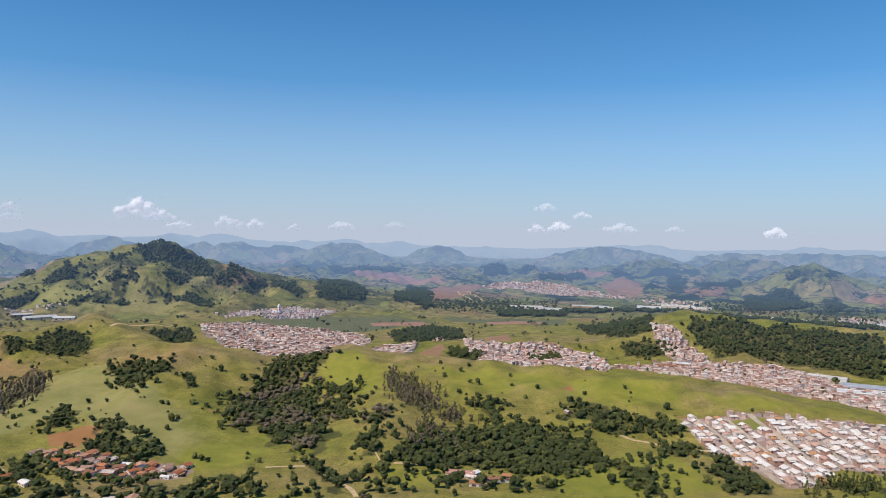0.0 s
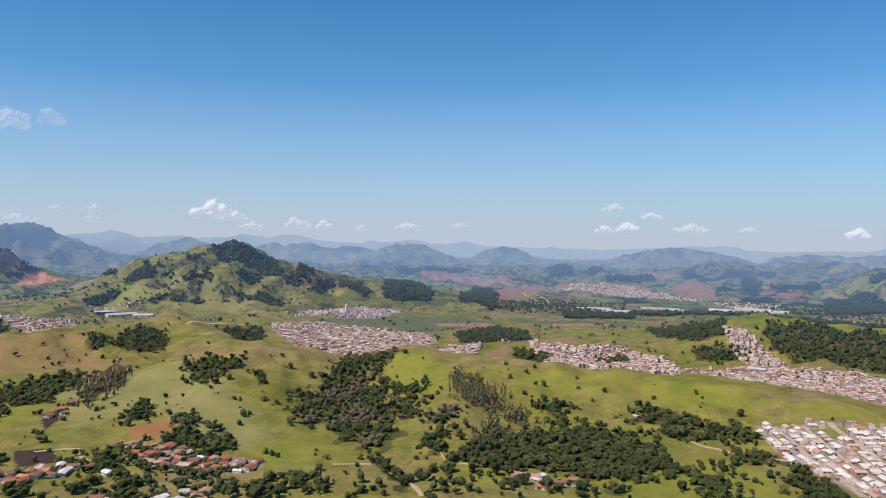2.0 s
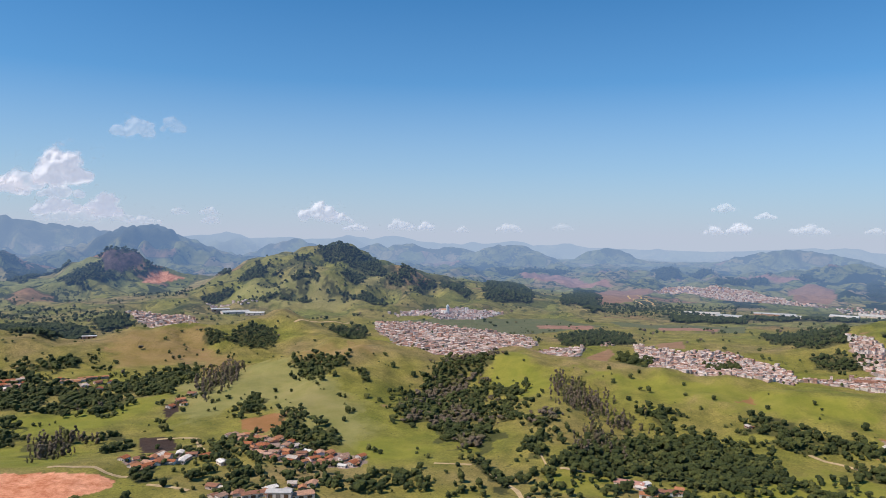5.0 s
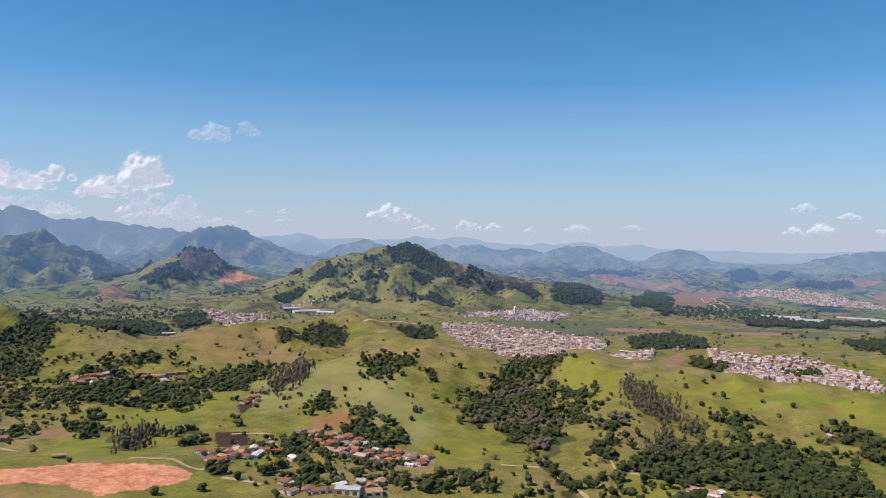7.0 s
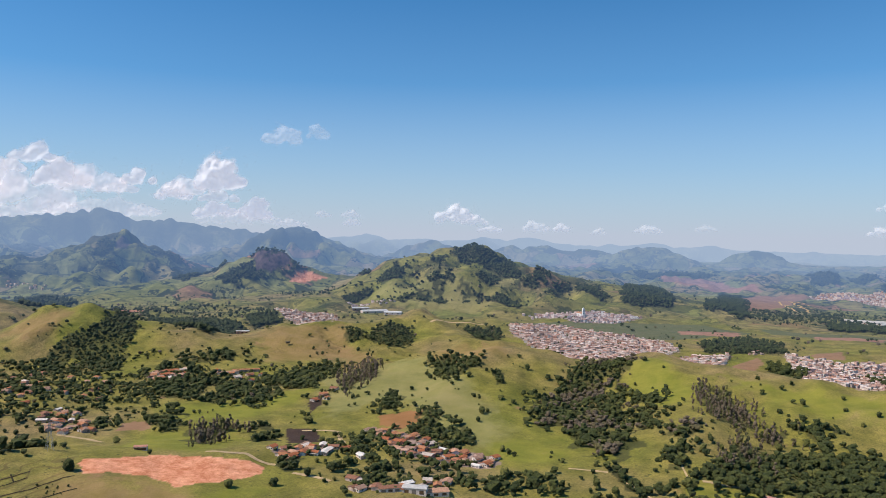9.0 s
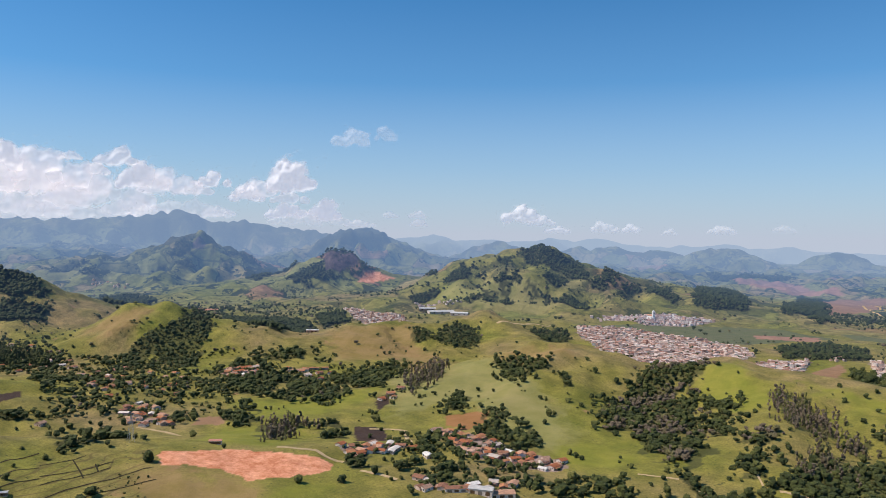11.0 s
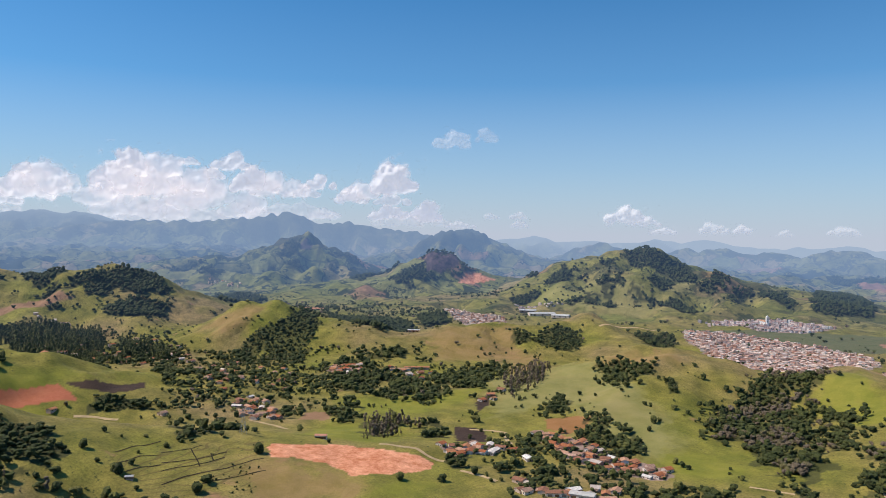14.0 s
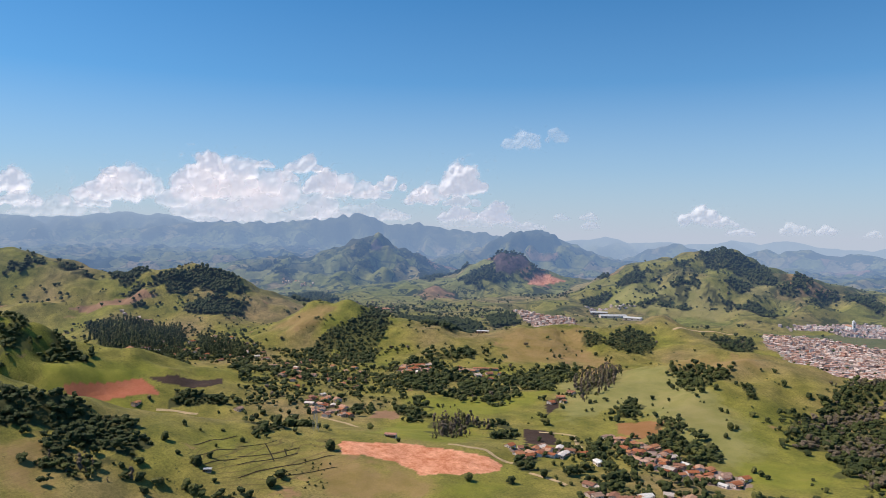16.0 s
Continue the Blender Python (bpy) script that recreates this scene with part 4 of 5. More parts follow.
lane(7, (-1.1, 2990), (-1.9, 2700), (-2.4, 2560))
lane(7, (-2.0, 2970), (-2.8, 2700), (-3.2, 2580))
lane(4, (13.51, 758), (10.52, 754))

houses("town", 11, (-13.04, 1348), (-15.95, 1385), (-19.18, 1450), (-21.52, 1442), (-24.9, 1476), (-27.42, 1391), (-28.82, 1314), (-31.42, 1328), (-31.45, 1110), (-28.5, 1216), (-23.83, 1265), (-18, 1332))
houses("town", 11, (-15.9, 1690), (-17.94, 1622), (-19.16, 1526), (-20.36, 1446), (-17.58, 1430), (-16.33, 1564))
houses("town", 11, (-1.69, 1650), (-5.23, 1564), (-7.86, 1576), (-11.76, 1474), (-13.04, 1355), (-11.35, 1122), (-5.26, 1122), (-2.15, 1498))
houses("town", 11, (18.31, 1924), (15.26, 1954), (10.63, 1823), (6.28, 1714), (5.4, 1624), (9.75, 1328), (13.58, 1328), (16.48, 1553), (18.11, 1685))
houses("town", 11, (5.39, 1529), (1.86, 1604), (3.62, 1174))
houses("town", 15, (16.5, 2114), (13.61, 2224), (8.05, 2135), (9.77, 2054), (13.18, 2018))
houses("town", 13, (-2.96, 3170), (-6.48, 3290), (-9.95, 3200), (-13.37, 2940), (-15.04, 2850), (-9.97, 2885), (-6.49, 3015))
houses("town", 14, (36.62, 2292), (31.6, 2040), (32.03, 1582), (35.96, 2110))
houses("town", 24, (17.31, 2114), (15.68, 2144), (15.27, 2090), (16.91, 2072))
houses("town", 20, (0.98, 1685), (-0.36, 1690), (-0.58, 1616), (0.97, 1608))
houses("village", 15, (29.74, 893), (27.63, 880), (24.73, 840), (21.91, 796), (18.82, 784), (19.18, 752), (23.08, 746), (26.77, 782))
houses("village", 13, (36.68, 779), (34.04, 800), (31.44, 804), (32.29, 766), (35.78, 748))
houses("village", 19, (53.24, 998), (51.75, 1058), (50.45, 1066), (48.24, 950), (50.86, 944))
houses("village", 16, (45.64, 1313), (42.54, 1330), (42.75, 1246), (45.19, 1229))
houses("village", 22, (59.29, 970), (58.07, 995), (56.42, 1001), (56.83, 956))
houses("village", 36, (65.56, 1590), (60.94, 1608), (60.93, 1514), (65.19, 1140))
houses("village", 40, (61.33, 1654), (55.2, 1544), (55.19, 1380), (60.93, 1414))
houses("village", 40, (51.77, 1373), (47.41, 1300), (47.82, 1115), (51.32, 1090))
houses("village", 32, (40.76, 1290), (36.77, 1282), (37.19, 1174), (40.3, 1210))
houses("village", 18, (30.4, 682), (22.88, 690), (22.87, 662), (30.38, 640))
houses("village", 24, (32.38, 1114), (30.66, 1103), (32.79, 1026), (33.44, 1040))
houses("village", 30, (55.19, 1355), (51.77, 1373), (51.76, 1115), (54.32, 1088))
houses("village", 40, (65.54, 1004), (64.03, 1006), (64.03, 992), (65.36, 803))
houses("village", 26, (-0.5, 742), (-6.27, 732), (-5.4, 702), (-0.96, 708))
houses("village", 22, (31.21, 794), (29.21, 779), (29.21, 737), (31.21, 743))
houses("village", 26, (-9.04, 952), (-10.55, 948), (-10.56, 918), (-9.05, 920))
houses("town", 26, (54.83, 3120), (51.84, 3060), (51.83, 3015), (54.4, 3065))
houses("town", 26, (31.2, 2312), (26.98, 2192), (26.98, 2170), (30.76, 2225))
houses("town", 30, (66.32, 1822), (62.52, 1805), (63.29, 1800), (65.94, 1772))
houses("town", 30, (-15.04, 2850), (-19.88, 2870), (-19.89, 2660), (-15.46, 2685))
houses("town", 22, (-28.38, 2510), (-31.31, 2530), (-31.32, 2374), (-28.73, 2346))

shed(28.85, 2138, 75, 34, "w")
shed(27.38, 2082, 50, 28, "w")
shed(29.91, 2192, 50, 25, "w")
shed(-6.51, 2415, 110, 40, "w")
shed(-8.47, 2344, 70, 40, "w")
shed(-11.48, 2495, 120, 30, "w")
shed(-12.54, 2460, 60, 26, "w")
shed(-15.87, 2560, 80, 30, "w")
shed(-17.9, 2615, 110, 40, "w")
shed(-19.5, 2570, 70, 40, "w")
shed(-22.22, 2387, 60, 24, "w")
shed(-24.47, 2374, 60, 24, "w")
shed(-26.99, 2344, 60, 24, "w")
shed(-29.41, 2340, 60, 24, "w")
shed(-30.9, 2340, 60, 24, "w")
shed(-30.17, 1340, 70, 34, "g")
shed(-18.39, 1394, 26, 18, "w")
shed(-17.18, 1376, 34, 20, "r")
shed(38.8, 1584, 26, 10, "w")
shed(40.09, 1262, 46, 9, "r")
shed(38.54, 1276, 44, 9, "r")
shed(46.58, 2224, 60, 24, "p")
shed(45.93, 773, 12, 7, "p")
shed(-4.07, 710, 34, 9, "r")
shed(-3.28, 698, 22, 9, "r")
shed(-1.62, 724, 28, 12, "p")
shed(25.47, 652, 22, 10, "w")
shed(23.91, 656, 24, 12, "r")
shed(27.48, 654, 20, 9, "r")
shed(59.75, 662, 6, 4, "w")
shed(-27.95, 1390, 60, 20, "w")
shed(-29.84, 1290, 60, 30, "w")
estate((-18.26, 959), (-21.98, 996), (-25.7, 1008), (-29.21, 1025), (-31.47, 1032), (-31.54, 857), (-28.53, 856), (-28, 798), (-25.63, 776), (-23.2, 815), (-20.09, 870))


# ---------------------------------------------------------------- ground sheet
BEARINGS = np.concatenate([np.arange(-38, 80, 0.16), np.arange(80, 322, 4.0)])
RINGS_NEAR = np.concatenate([[0.0], np.geomspace(4, 540, 30)[:-1], np.geomspace(540, 1400, 225)])
RINGS_FAR = np.concatenate([np.geomspace(1400, 1950, 90)[:-1], np.geomspace(1950, 4960, 250)])


def haze_at(d):
    """How much painted haze is mixed over a thing at this distance."""
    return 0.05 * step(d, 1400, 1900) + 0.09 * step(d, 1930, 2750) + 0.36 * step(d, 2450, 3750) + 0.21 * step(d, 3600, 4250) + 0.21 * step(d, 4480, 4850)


TILLED = ("red", "plot", "dark", "tan", "orange", "crop", "park", "clay", "rock")


def covers(x, y, z):
    d = np.hypot(x, y)
    m = {k: np.zeros(len(x), np.float32) for k in COVERS}
    jx, jy = x + 4 * rolling(x, y, 34, 31), y + 6 * rolling(x, y, 30, 32)
    thin = rolling(x, y, 70, 55)
    lobe = np.where(d < 1900, 9.0, 14.0)
    wx, wy = x + lobe * rolling(x, y, 62, 57) + 4 * rolling(x, y, 24, 59), y + lobe * rolling(x, y, 58, 58)
    sx, sy = x + 1.2 * rolling(x, y, 22, 33), y + 1.8 * rolling(x, y, 20, 34)
    drift = [(x + 16 * rolling(x, y, 75, 40 + k), y + 22 * rolling(x, y, 65, 50 + k)) for k in range(4)]
    for kind, poly in FIELDS:
        tilled = kind in TILLED
        if tilled:
            m[kind][inside(sx, sy, poly)] = 0.95
        else:
            # grass changes by degrees: several wandering outlines laid over one another
            for gx, gy in drift:
                m[kind][inside(gx, gy, poly)] += 0.2
    bare = np.max([m[k] for k in TILLED], 0)
    for kind in m:
        if kind not in TILLED:
            m[kind] *= 1 - bare
    # ground under the woods painted dark, as if shaded by the crowns
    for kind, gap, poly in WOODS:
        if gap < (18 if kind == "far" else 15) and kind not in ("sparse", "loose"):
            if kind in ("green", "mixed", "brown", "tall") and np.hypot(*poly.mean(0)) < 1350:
                m["woods_and_shade"][inside(wx, wy, poly) & (thin < 0.7)] = 0.75
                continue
            m["woods_and_shade"][inside(wx, wy, poly)] = 0.9 if kind in ("far", "hedge") else 0.75
    for style, gap, poly in HOUSES:
        if gap < 18:
            m["paved"][inside(jx, jy, poly)] = 0.85
    for poly in ESTATE:
        m["paved"][inside(x, y, poly)] = 0.9
    # mountains and the flanks of the far hills are wooded
    high = step(z - view_lift(x, y) + 60 * rolling(x, y, 330, 14) + 42 * rolling(x, y, 110, 15), 168, 184) * step(d, 2800, 3100)
    m["woods_and_shade"] = np.maximum(m["woods_and_shade"], 0.9 * high)
    # share of painted haze over each point of the land
    m["painted_haze"] = haze_at(d)
    m["wild"] = (0.6 * step(d, 1900, 2200) + 0.4 * step(d, 2500, 2800)) * (1 - 0.6 * step(z - view_lift(x, y), 150, 190))
    return m


def sheet(name, rings, mat):
    bb, dd = np.meshgrid(BEARINGS, rings)
    x, y = at(bb, dd)
    z = ground_height(x, y)
    nb, nr = len(BEARINGS), len(rings)
    v = np.stack([x, y, z], -1).reshape(-1, 3)
    i = np.arange(nr - 1)[:, None] * nb + np.arange(nb)[None]
    j = np.arange(nr - 1)[:, None] * nb + (np.arange(nb)[None] + 1) % nb
    f = np.stack([i, i + nb, j + nb, j], -1).reshape(-1, 4)[:, ::-1]
    return new(name, mesh_from(name, v, f, [mat], covers(x.ravel(), y.ravel(), z.ravel())))


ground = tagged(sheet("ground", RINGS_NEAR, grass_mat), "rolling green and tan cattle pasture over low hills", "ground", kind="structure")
backdrop = tagged(sheet("backdrop", RINGS_FAR, hazed_mat), "far hills and mountains beyond the plain, blued by painted haze", "hills", kind="structure")


# ---------------------------------------------------------------- lanes and streets
def ribbon(name, line, width, mat, label):
    pts = [line[0]]
    for p, q in zip(line[:-1], line[1:]):
        n = max(2, int(np.hypot(*(q - p)) / 6))
        pts += [p + (q - p) * k / n for k in range(1, n + 1)]
    pts = np.array(pts)
    if mat is dirt_mat and len(line) > 2:
        pts = pts + 3.5 * np.stack([rolling(pts[:, 0], pts[:, 1], 90, 3), rolling(pts[:, 0], pts[:, 1], 80, 4)], 1)
    tan = np.gradient(pts, axis=0)
    tan /= np.linalg.norm(tan, axis=1)[:, None] + 1e-9
    nor = np.stack([-tan[:, 1], tan[:, 0]], 1)
    rows = []
    for k in (-0.5, -0.17, 0.17, 0.5):
        w = width * (1 + 0.12 * rolling(pts[:, 0], pts[:, 1], 25, 8))
        e = pts + nor * (k * w)[:, None]
        rows.append(np.column_stack([e, ground_height(e[:, 0], e[:, 1]) + 0.3]))
    v = np.stack(rows, 1).reshape(-1, 3)
    n = len(pts)
    f = np.array([(4 * i + c, 4 * i + c + 1, 4 * i + c + 5, 4 * i + c + 4) for i in range(n - 1) for c in range(3)])
    ob = new(name, mesh_from(name, v, f[:, ::-1], [mat]))
    return tagged(ob, label, "road", kind="structure")


for width, line in LANES:
    ribbon("road", line, width, dirt_mat, "pale dirt lane across the fields")


for line in (((57.62, 716), (56.51, 722), (55.4, 730), (54.7, 738)), ((57.62, 690), (56.23, 696), (55.11, 702), (53.98, 710), (52.98, 722)), ((57.61, 674), (55.95, 684), (54.4, 692), (53.12, 706)),
             ((57.6, 650), (56.78, 656), (55.94, 664), (54.54, 672), (52.97, 680), (50.96, 700), (50.24, 702)), ((55.09, 642), (53.68, 656), (51.67, 666), (50.08, 676)), ((55.54, 728), (55.25, 710), (54.89, 684)),
             ((54.12, 716), (53.95, 698)), ((60.75, 714), (59.28, 734), (57.64, 748)), ((60.45, 690), (58.98, 708), (57.63, 710)), ((60.01, 672), (58.97, 682), (57.63, 686))):
    ribbon("cattle_track", outline(line), 1.3, track_mat, "dark trodden cattle track along the grass slope")


# ---------------------------------------------------------------- trees
def ball(subdiv):
    bm = bmesh.new()
    bmesh.ops.create_icosphere(bm, subdivisions=subdiv, radius=1)
    v = np.array([p.co[:] for p in bm.verts])
    f = np.array([[q.index for q in g.verts] for g in bm.faces])
    bm.free()
    return v, f


BALLS = {1: ball(1), 2: ball(2)}


def crown_shape(seed, lumps, subdiv, sprays, tall=False):
    """A crown of uneven clumps and loose leaf sprays, one metre across, its foot at z = 0."""
    rng = np.random.default_rng(seed)
    bv, bf = BALLS[subdiv]
    vs, fs, n = [], [], 0
    for i in range(lumps):
        a, r = rng.uniform(0, 6.28), rng.uniform(0.08, 0.30) if i else 0.0
        h = rng.uniform(0.30, 0.78) if i else 0.52
        if tall:
            h, r = 0.35 + 1.75 * (i + rng.uniform(0, 0.6)) / lumps, r * 0.75
        s = rng.uniform(0.17, 0.28) * (1.25 if i == 0 else 1)
        v = bv * (1 + rng.uniform(-0.3, 0.36, (len(bv), 1))) * s * np.array([1.1, 1.1, 1.25 if tall else 0.85])
        vs.append(v + [r * math.cos(a), r * math.sin(a), h])
        fs.append(bf + n)
        n += len(bv)
    body = np.concatenate(vs)
    for i in range(sprays):
        c = body[rng.integers(len(body))]
        o = (c - [0, 0, 0.5]) * rng.uniform(1.0, 1.16) + [0, 0, 0.5] if not tall else c * [1.15, 1.15, 1.02]
        vs.append(o + rng.normal(0, 0.055, (3, 3)))
        fs.append(np.array([[n, n + 1, n + 2]]))
        n += 3
    return np.concatenate(vs), np.concatenate(fs)


CROWNS = {
    "near": [crown_shape(100 + i, 9, 1, 26) for i in range(6)],
    "mid": [crown_shape(200 + i, 4, 1, 16) for i in range(8)],
    "far": [crown_shape(300 + i, 1, 1, 7) for i in range(5)],
    "tall": [crown_shape(400 + i, 4, 1, 10, True) for i in range(4)],
}


def tree_mass(name, pts, sizes, tones, shapes, mat, label, category):
    """Many trees joined into one mesh of kind stuff."""
    rng = np.random.default_rng(len(pts) + 7)
    z = ground_height(pts[:, 0], pts[:, 1])
    pick, turn = rng.integers(len(shapes), size=len(pts)), rng.uniform(0, 6.28, len(pts))
    high = rng.uniform(0.85, 1.25, len(pts))
    V, F, T, A, n = [], [], [], [], 0
    # share of painted haze for each tree
    painted_haze = haze_at(np.hypot(pts[:, 0], pts[:, 1]))
    for k, (sv, sf) in enumerate(shapes):
        m = np.where(pick == k)[0]
        if not len(m):
            continue
        c, s = np.cos(turn[m])[:, None], np.sin(turn[m])[:, None]
        x = (sv[None, :, 0] * c - sv[None, :, 1] * s) * sizes[m][:, None] + pts[m, 0][:, None]
        y = (sv[None, :, 0] * s + sv[None, :, 1] * c) * sizes[m][:, None] + pts[m, 1][:, None]
        w = sv[None, :, 2] * (sizes[m] * high[m])[:, None] + (z[m] - 0.12 * sizes[m])[:, None]
        V.append(np.stack([x, y, w], -1).reshape(-1, 3))
        F.append((sf[None] + (np.arange(len(m)) * len(sv))[:, None, None] + n).reshape(-1, 3))
        T.append(np.repeat(tones[m], len(sv)))
        A.append(np.repeat(painted_haze[m], len(sv)))
        n += len(m) * len(sv)
    ob = new(name, mesh_from(name, np.concatenate(V), np.concatenate(F), [mat], {"tone": np.concatenate(T), "painted_haze": np.concatenate(A)}, smooth=False))
    return tagged(ob, label, category, kind="stuff")


def tree_thing(seed, tall=False):
    """One tree with trunk, limbs and crown, built at size one."""
    rng = random.Random(seed)
    top = new("tree")
    sv, sf = crown_shape(seed, 13 if not tall else 10, 1, 60, tall)
    crown = new("crown", mesh_from("crown", sv, sf, [leaf_tree], smooth=False))
    crown.parent = top
    crown.location.z = -0.14
    bm = bmesh.new()

    def limb(p, q, r0, r1):
        axis = (Vector(q) - Vector(p))
        m = Matrix.Translation((Vector(p) + Vector(q)) / 2) @ axis.to_track_quat("Z", "Y").to_matrix().to_4x4()
        bmesh.ops.create_cone(bm, cap_ends=True, segments=7, radius1=r0, radius2=r1, depth=axis.length, matrix=m)

    h = 0.5 if not tall else 1.4
    limb((0, 0, -0.12), (0.01, 0, h), 0.045, 0.022)
    for i in range(4):
        a = i * 1.57 + rng.uniform(-0.5, 0.5)
        limb((0, 0, 0.2 + 0.05 * i), (0.22 * math.cos(a), 0.22 * math.sin(a), 0.45 + 0.06 * i), 0.02, 0.009)
    part("trunk", bm, bark_mat, top)
    return top


prng = np.random.default_rng(77)
village_spots = [tuple(q) for style, gap, poly in HOUSES if style == "village" for q in spread(poly, gap, prng, 0.45)]
SPOTS = np.array(village_spots)


def clear_of_houses(pts, room=9.0):
    """Which of the points leave the village houses free."""
    return np.array([((SPOTS - q) ** 2).sum(1).min() > room * room for q in pts], bool)


rng = np.random.default_rng(4)
singles = [(x, y, s, False) for x, y, s in LONE]
NAMES = {"loose": "loose trees between fields, gardens and houses", "mixed": "dense mixed wood of dark green and bare grey-brown trees", "green": "dense wood of dark green broadleaf trees", "brown": "stand of thin grey-brown half-bare trees",
         "hedge": "thick dark green belt of trees", "tall": "stand of tall dark slender trees", "sparse": "scattered green bushes on the pasture", "far": "far dark green woods on the hills"}
for kind, gap, poly in WOODS:
    gap *= 1.0 if kind == "sparse" or gap > 19 else 0.9 if kind == "loose" else 0.66 if kind == "far" else 0.74
    mid_ = poly.mean(0)
    pts = spread(mid_ + (poly - mid_) + np.sign(poly - mid_) * 14, gap * (1.0 if kind != "sparse" else 1.25), rng, 0.45 if kind not in ("sparse", "loose") and gap < 19 else 0.95)
    # an uneven, lobed outline
    lobe = 9.0 if np.hypot(*mid_) < 1900 else 14.0
    pts = pts[inside(pts[:, 0] + lobe * rolling(pts[:, 0], pts[:, 1], 62, 57) + 4 * rolling(pts[:, 0], pts[:, 1], 24, 59), pts[:, 1] + lobe * rolling(pts[:, 0], pts[:, 1], 58, 58), poly)]
    if not len(pts):
        continue
    if kind == "loose":
        pts = pts[rolling(pts[:, 0], pts[:, 1], 60, 56) + rng.uniform(-0.8, 0.8, len(pts)) < 0.1]
    if kind in ("green", "mixed", "brown", "tall") and np.hypot(*poly.mean(0)) < 1350:
        # thin places inside, stragglers outside
        hole = rolling(pts[:, 0], pts[:, 1], 70, 55) + rng.uniform(-0.3, 0.3, len(pts)) > (0.85 if kind == "mixed" else 0.6)
        wide = spread(mid_ + (poly - mid_) + np.sign(poly - mid_) * 16, gap * 2.1, rng, 0.9)
        pts = np.concatenate([pts[~hole], wide[~inside(wide[:, 0], wide[:, 1], poly)]])
    if np.hypot(*pts.mean(0)) < 1700:
        pts = pts[clear_of_houses(pts, 9.5)]
    d = np.hypot(pts[:, 0], pts[:, 1])
    n = len(pts)
    size = rng.uniform(0.6, 1.7, n) ** 1.4 * gap * (0.86 if gap < 18 else 0.7)
    tone = np.clip(rng.uniform(0.0, 0.5, n) + 0.13 * rolling(pts[:, 0], pts[:, 1], 45, 91), 0, 0.68)
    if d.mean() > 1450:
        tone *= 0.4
    shapes = CROWNS["mid" if d.mean() < 1500 else "far"]
    if kind == "mixed":
        brown = rolling(pts[:, 0], pts[:, 1], 110, 77) + rng.uniform(-0.5, 0.5, n) > 0.35
        tone[brown] = rng.uniform(0.76, 1.0, brown.sum())
    if kind == "brown":
        tone, size, shapes = rng.uniform(0.72, 1.0, n), size * 0.62, CROWNS["tall"]
    if kind == "loose":
        size *= 0.78
    if kind == "hedge":
        tone = rng.uniform(0.0, 0.3, n)
    if kind == "tall":
        tone, shapes, size = rng.uniform(0.1, 0.62, n), CROWNS["tall"], size * rng.uniform(0.5, 0.95, n)
    if kind == "sparse":
        size = rng.uniform(1.0, 2.4, n) if gap < 8 else rng.choice([3.0, 4.0, 5.5, 8.0, 10.0], n, p=[0.3, 0.25, 0.2, 0.15, 0.1]) * rng.uniform(0.8, 1.2, n)
        keep = d > 1120
        singles += [(x, y, s, False) for (x, y), s in zip(pts[~keep], size[~keep])]
        pts, size, tone, d = pts[keep], size[keep], tone[keep], d[keep]
        if not len(pts):
            continue
    if kind == "far":
        size = rng.uniform(0.8, 1.2, n) * (gap * 1.5 if gap < 19 else rng.uniform(5, 15, n))
    tree_mass("woodland" if kind != "sparse" else "bushes", pts, size, tone, shapes, leaf_hazed if d.mean() > 1450 else leaf_mass, NAMES[kind], "trees" if kind != "sparse" else "bushes")

# trees and bushes strewn along the valley floors and over the farther slopes
bb_, dd_ = np.meshgrid(np.arange(-36, 79, 0.42), np.geomspace(1000, 2900, 150))
bb_, dd_ = bb_ + rng.uniform(-0.42, 0.42, bb_.shape), dd_ * (1 + rng.uniform(-0.012, 0.012, dd_.shape))
vx, vy = (c.ravel() for c in at(bb_, dd_))
vh, vd, vb = ground_height(vx, vy), dd_.ravel(), bb_.ravel()
free = np.ones(len(vx), bool)
for kind, poly in FIELDS:
    if kind in ("red", "plot", "dark", "tan", "orange", "park"):
        free &= ~inside(vx, vy, poly)
for style, gap, poly in HOUSES:
    if gap < 18:
        free &= ~inside(vx, vy, poly)
for poly in ESTATE:
    free &= ~inside(vx, vy, poly)
clump = rolling(vx, vy, 150, 61) + 0.6 * rolling(vx, vy, 48, 62) + rng.uniform(-0.25, 0.25, len(vx))
low = 1 - step(vh, 9, 26)
vale = step(vb, 24, 31)
need = 1.25 - (0.62 + 0.3 * step(vd, 1500, 1750)) * low * (0.25 + 0.75 * vale) + 0.6 * (1 - step(vd, 1250, 1450)) * (1 - low * vale)
strew = free & ((clump > need) | ((rng.random(len(vx)) < 0.022) & (vd > 1350)))
for near_, far_, mat_, label_ in ((1000, 1500, leaf_mass, "trees and bushes strewn along the valley"), (1500, 2250, leaf_hazed, "clumps of trees along the far valleys"), (2250, 2900, leaf_hazed, "far clumps of trees over the hills")):
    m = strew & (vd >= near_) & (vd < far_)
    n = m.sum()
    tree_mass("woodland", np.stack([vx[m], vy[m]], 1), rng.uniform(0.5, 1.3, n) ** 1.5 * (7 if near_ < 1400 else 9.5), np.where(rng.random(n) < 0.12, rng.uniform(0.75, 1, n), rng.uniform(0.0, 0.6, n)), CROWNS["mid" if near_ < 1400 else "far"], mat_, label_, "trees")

models = [tree_thing(900 + i) for i in range(6)]
singles.sort(key=lambda s: s[0] ** 2 + s[1] ** 2)
extra = singles[300:]
zz = ground_height(np.array([s[0] for s in singles]), np.array([s[1] for s in singles]))
trng = random.Random(8)
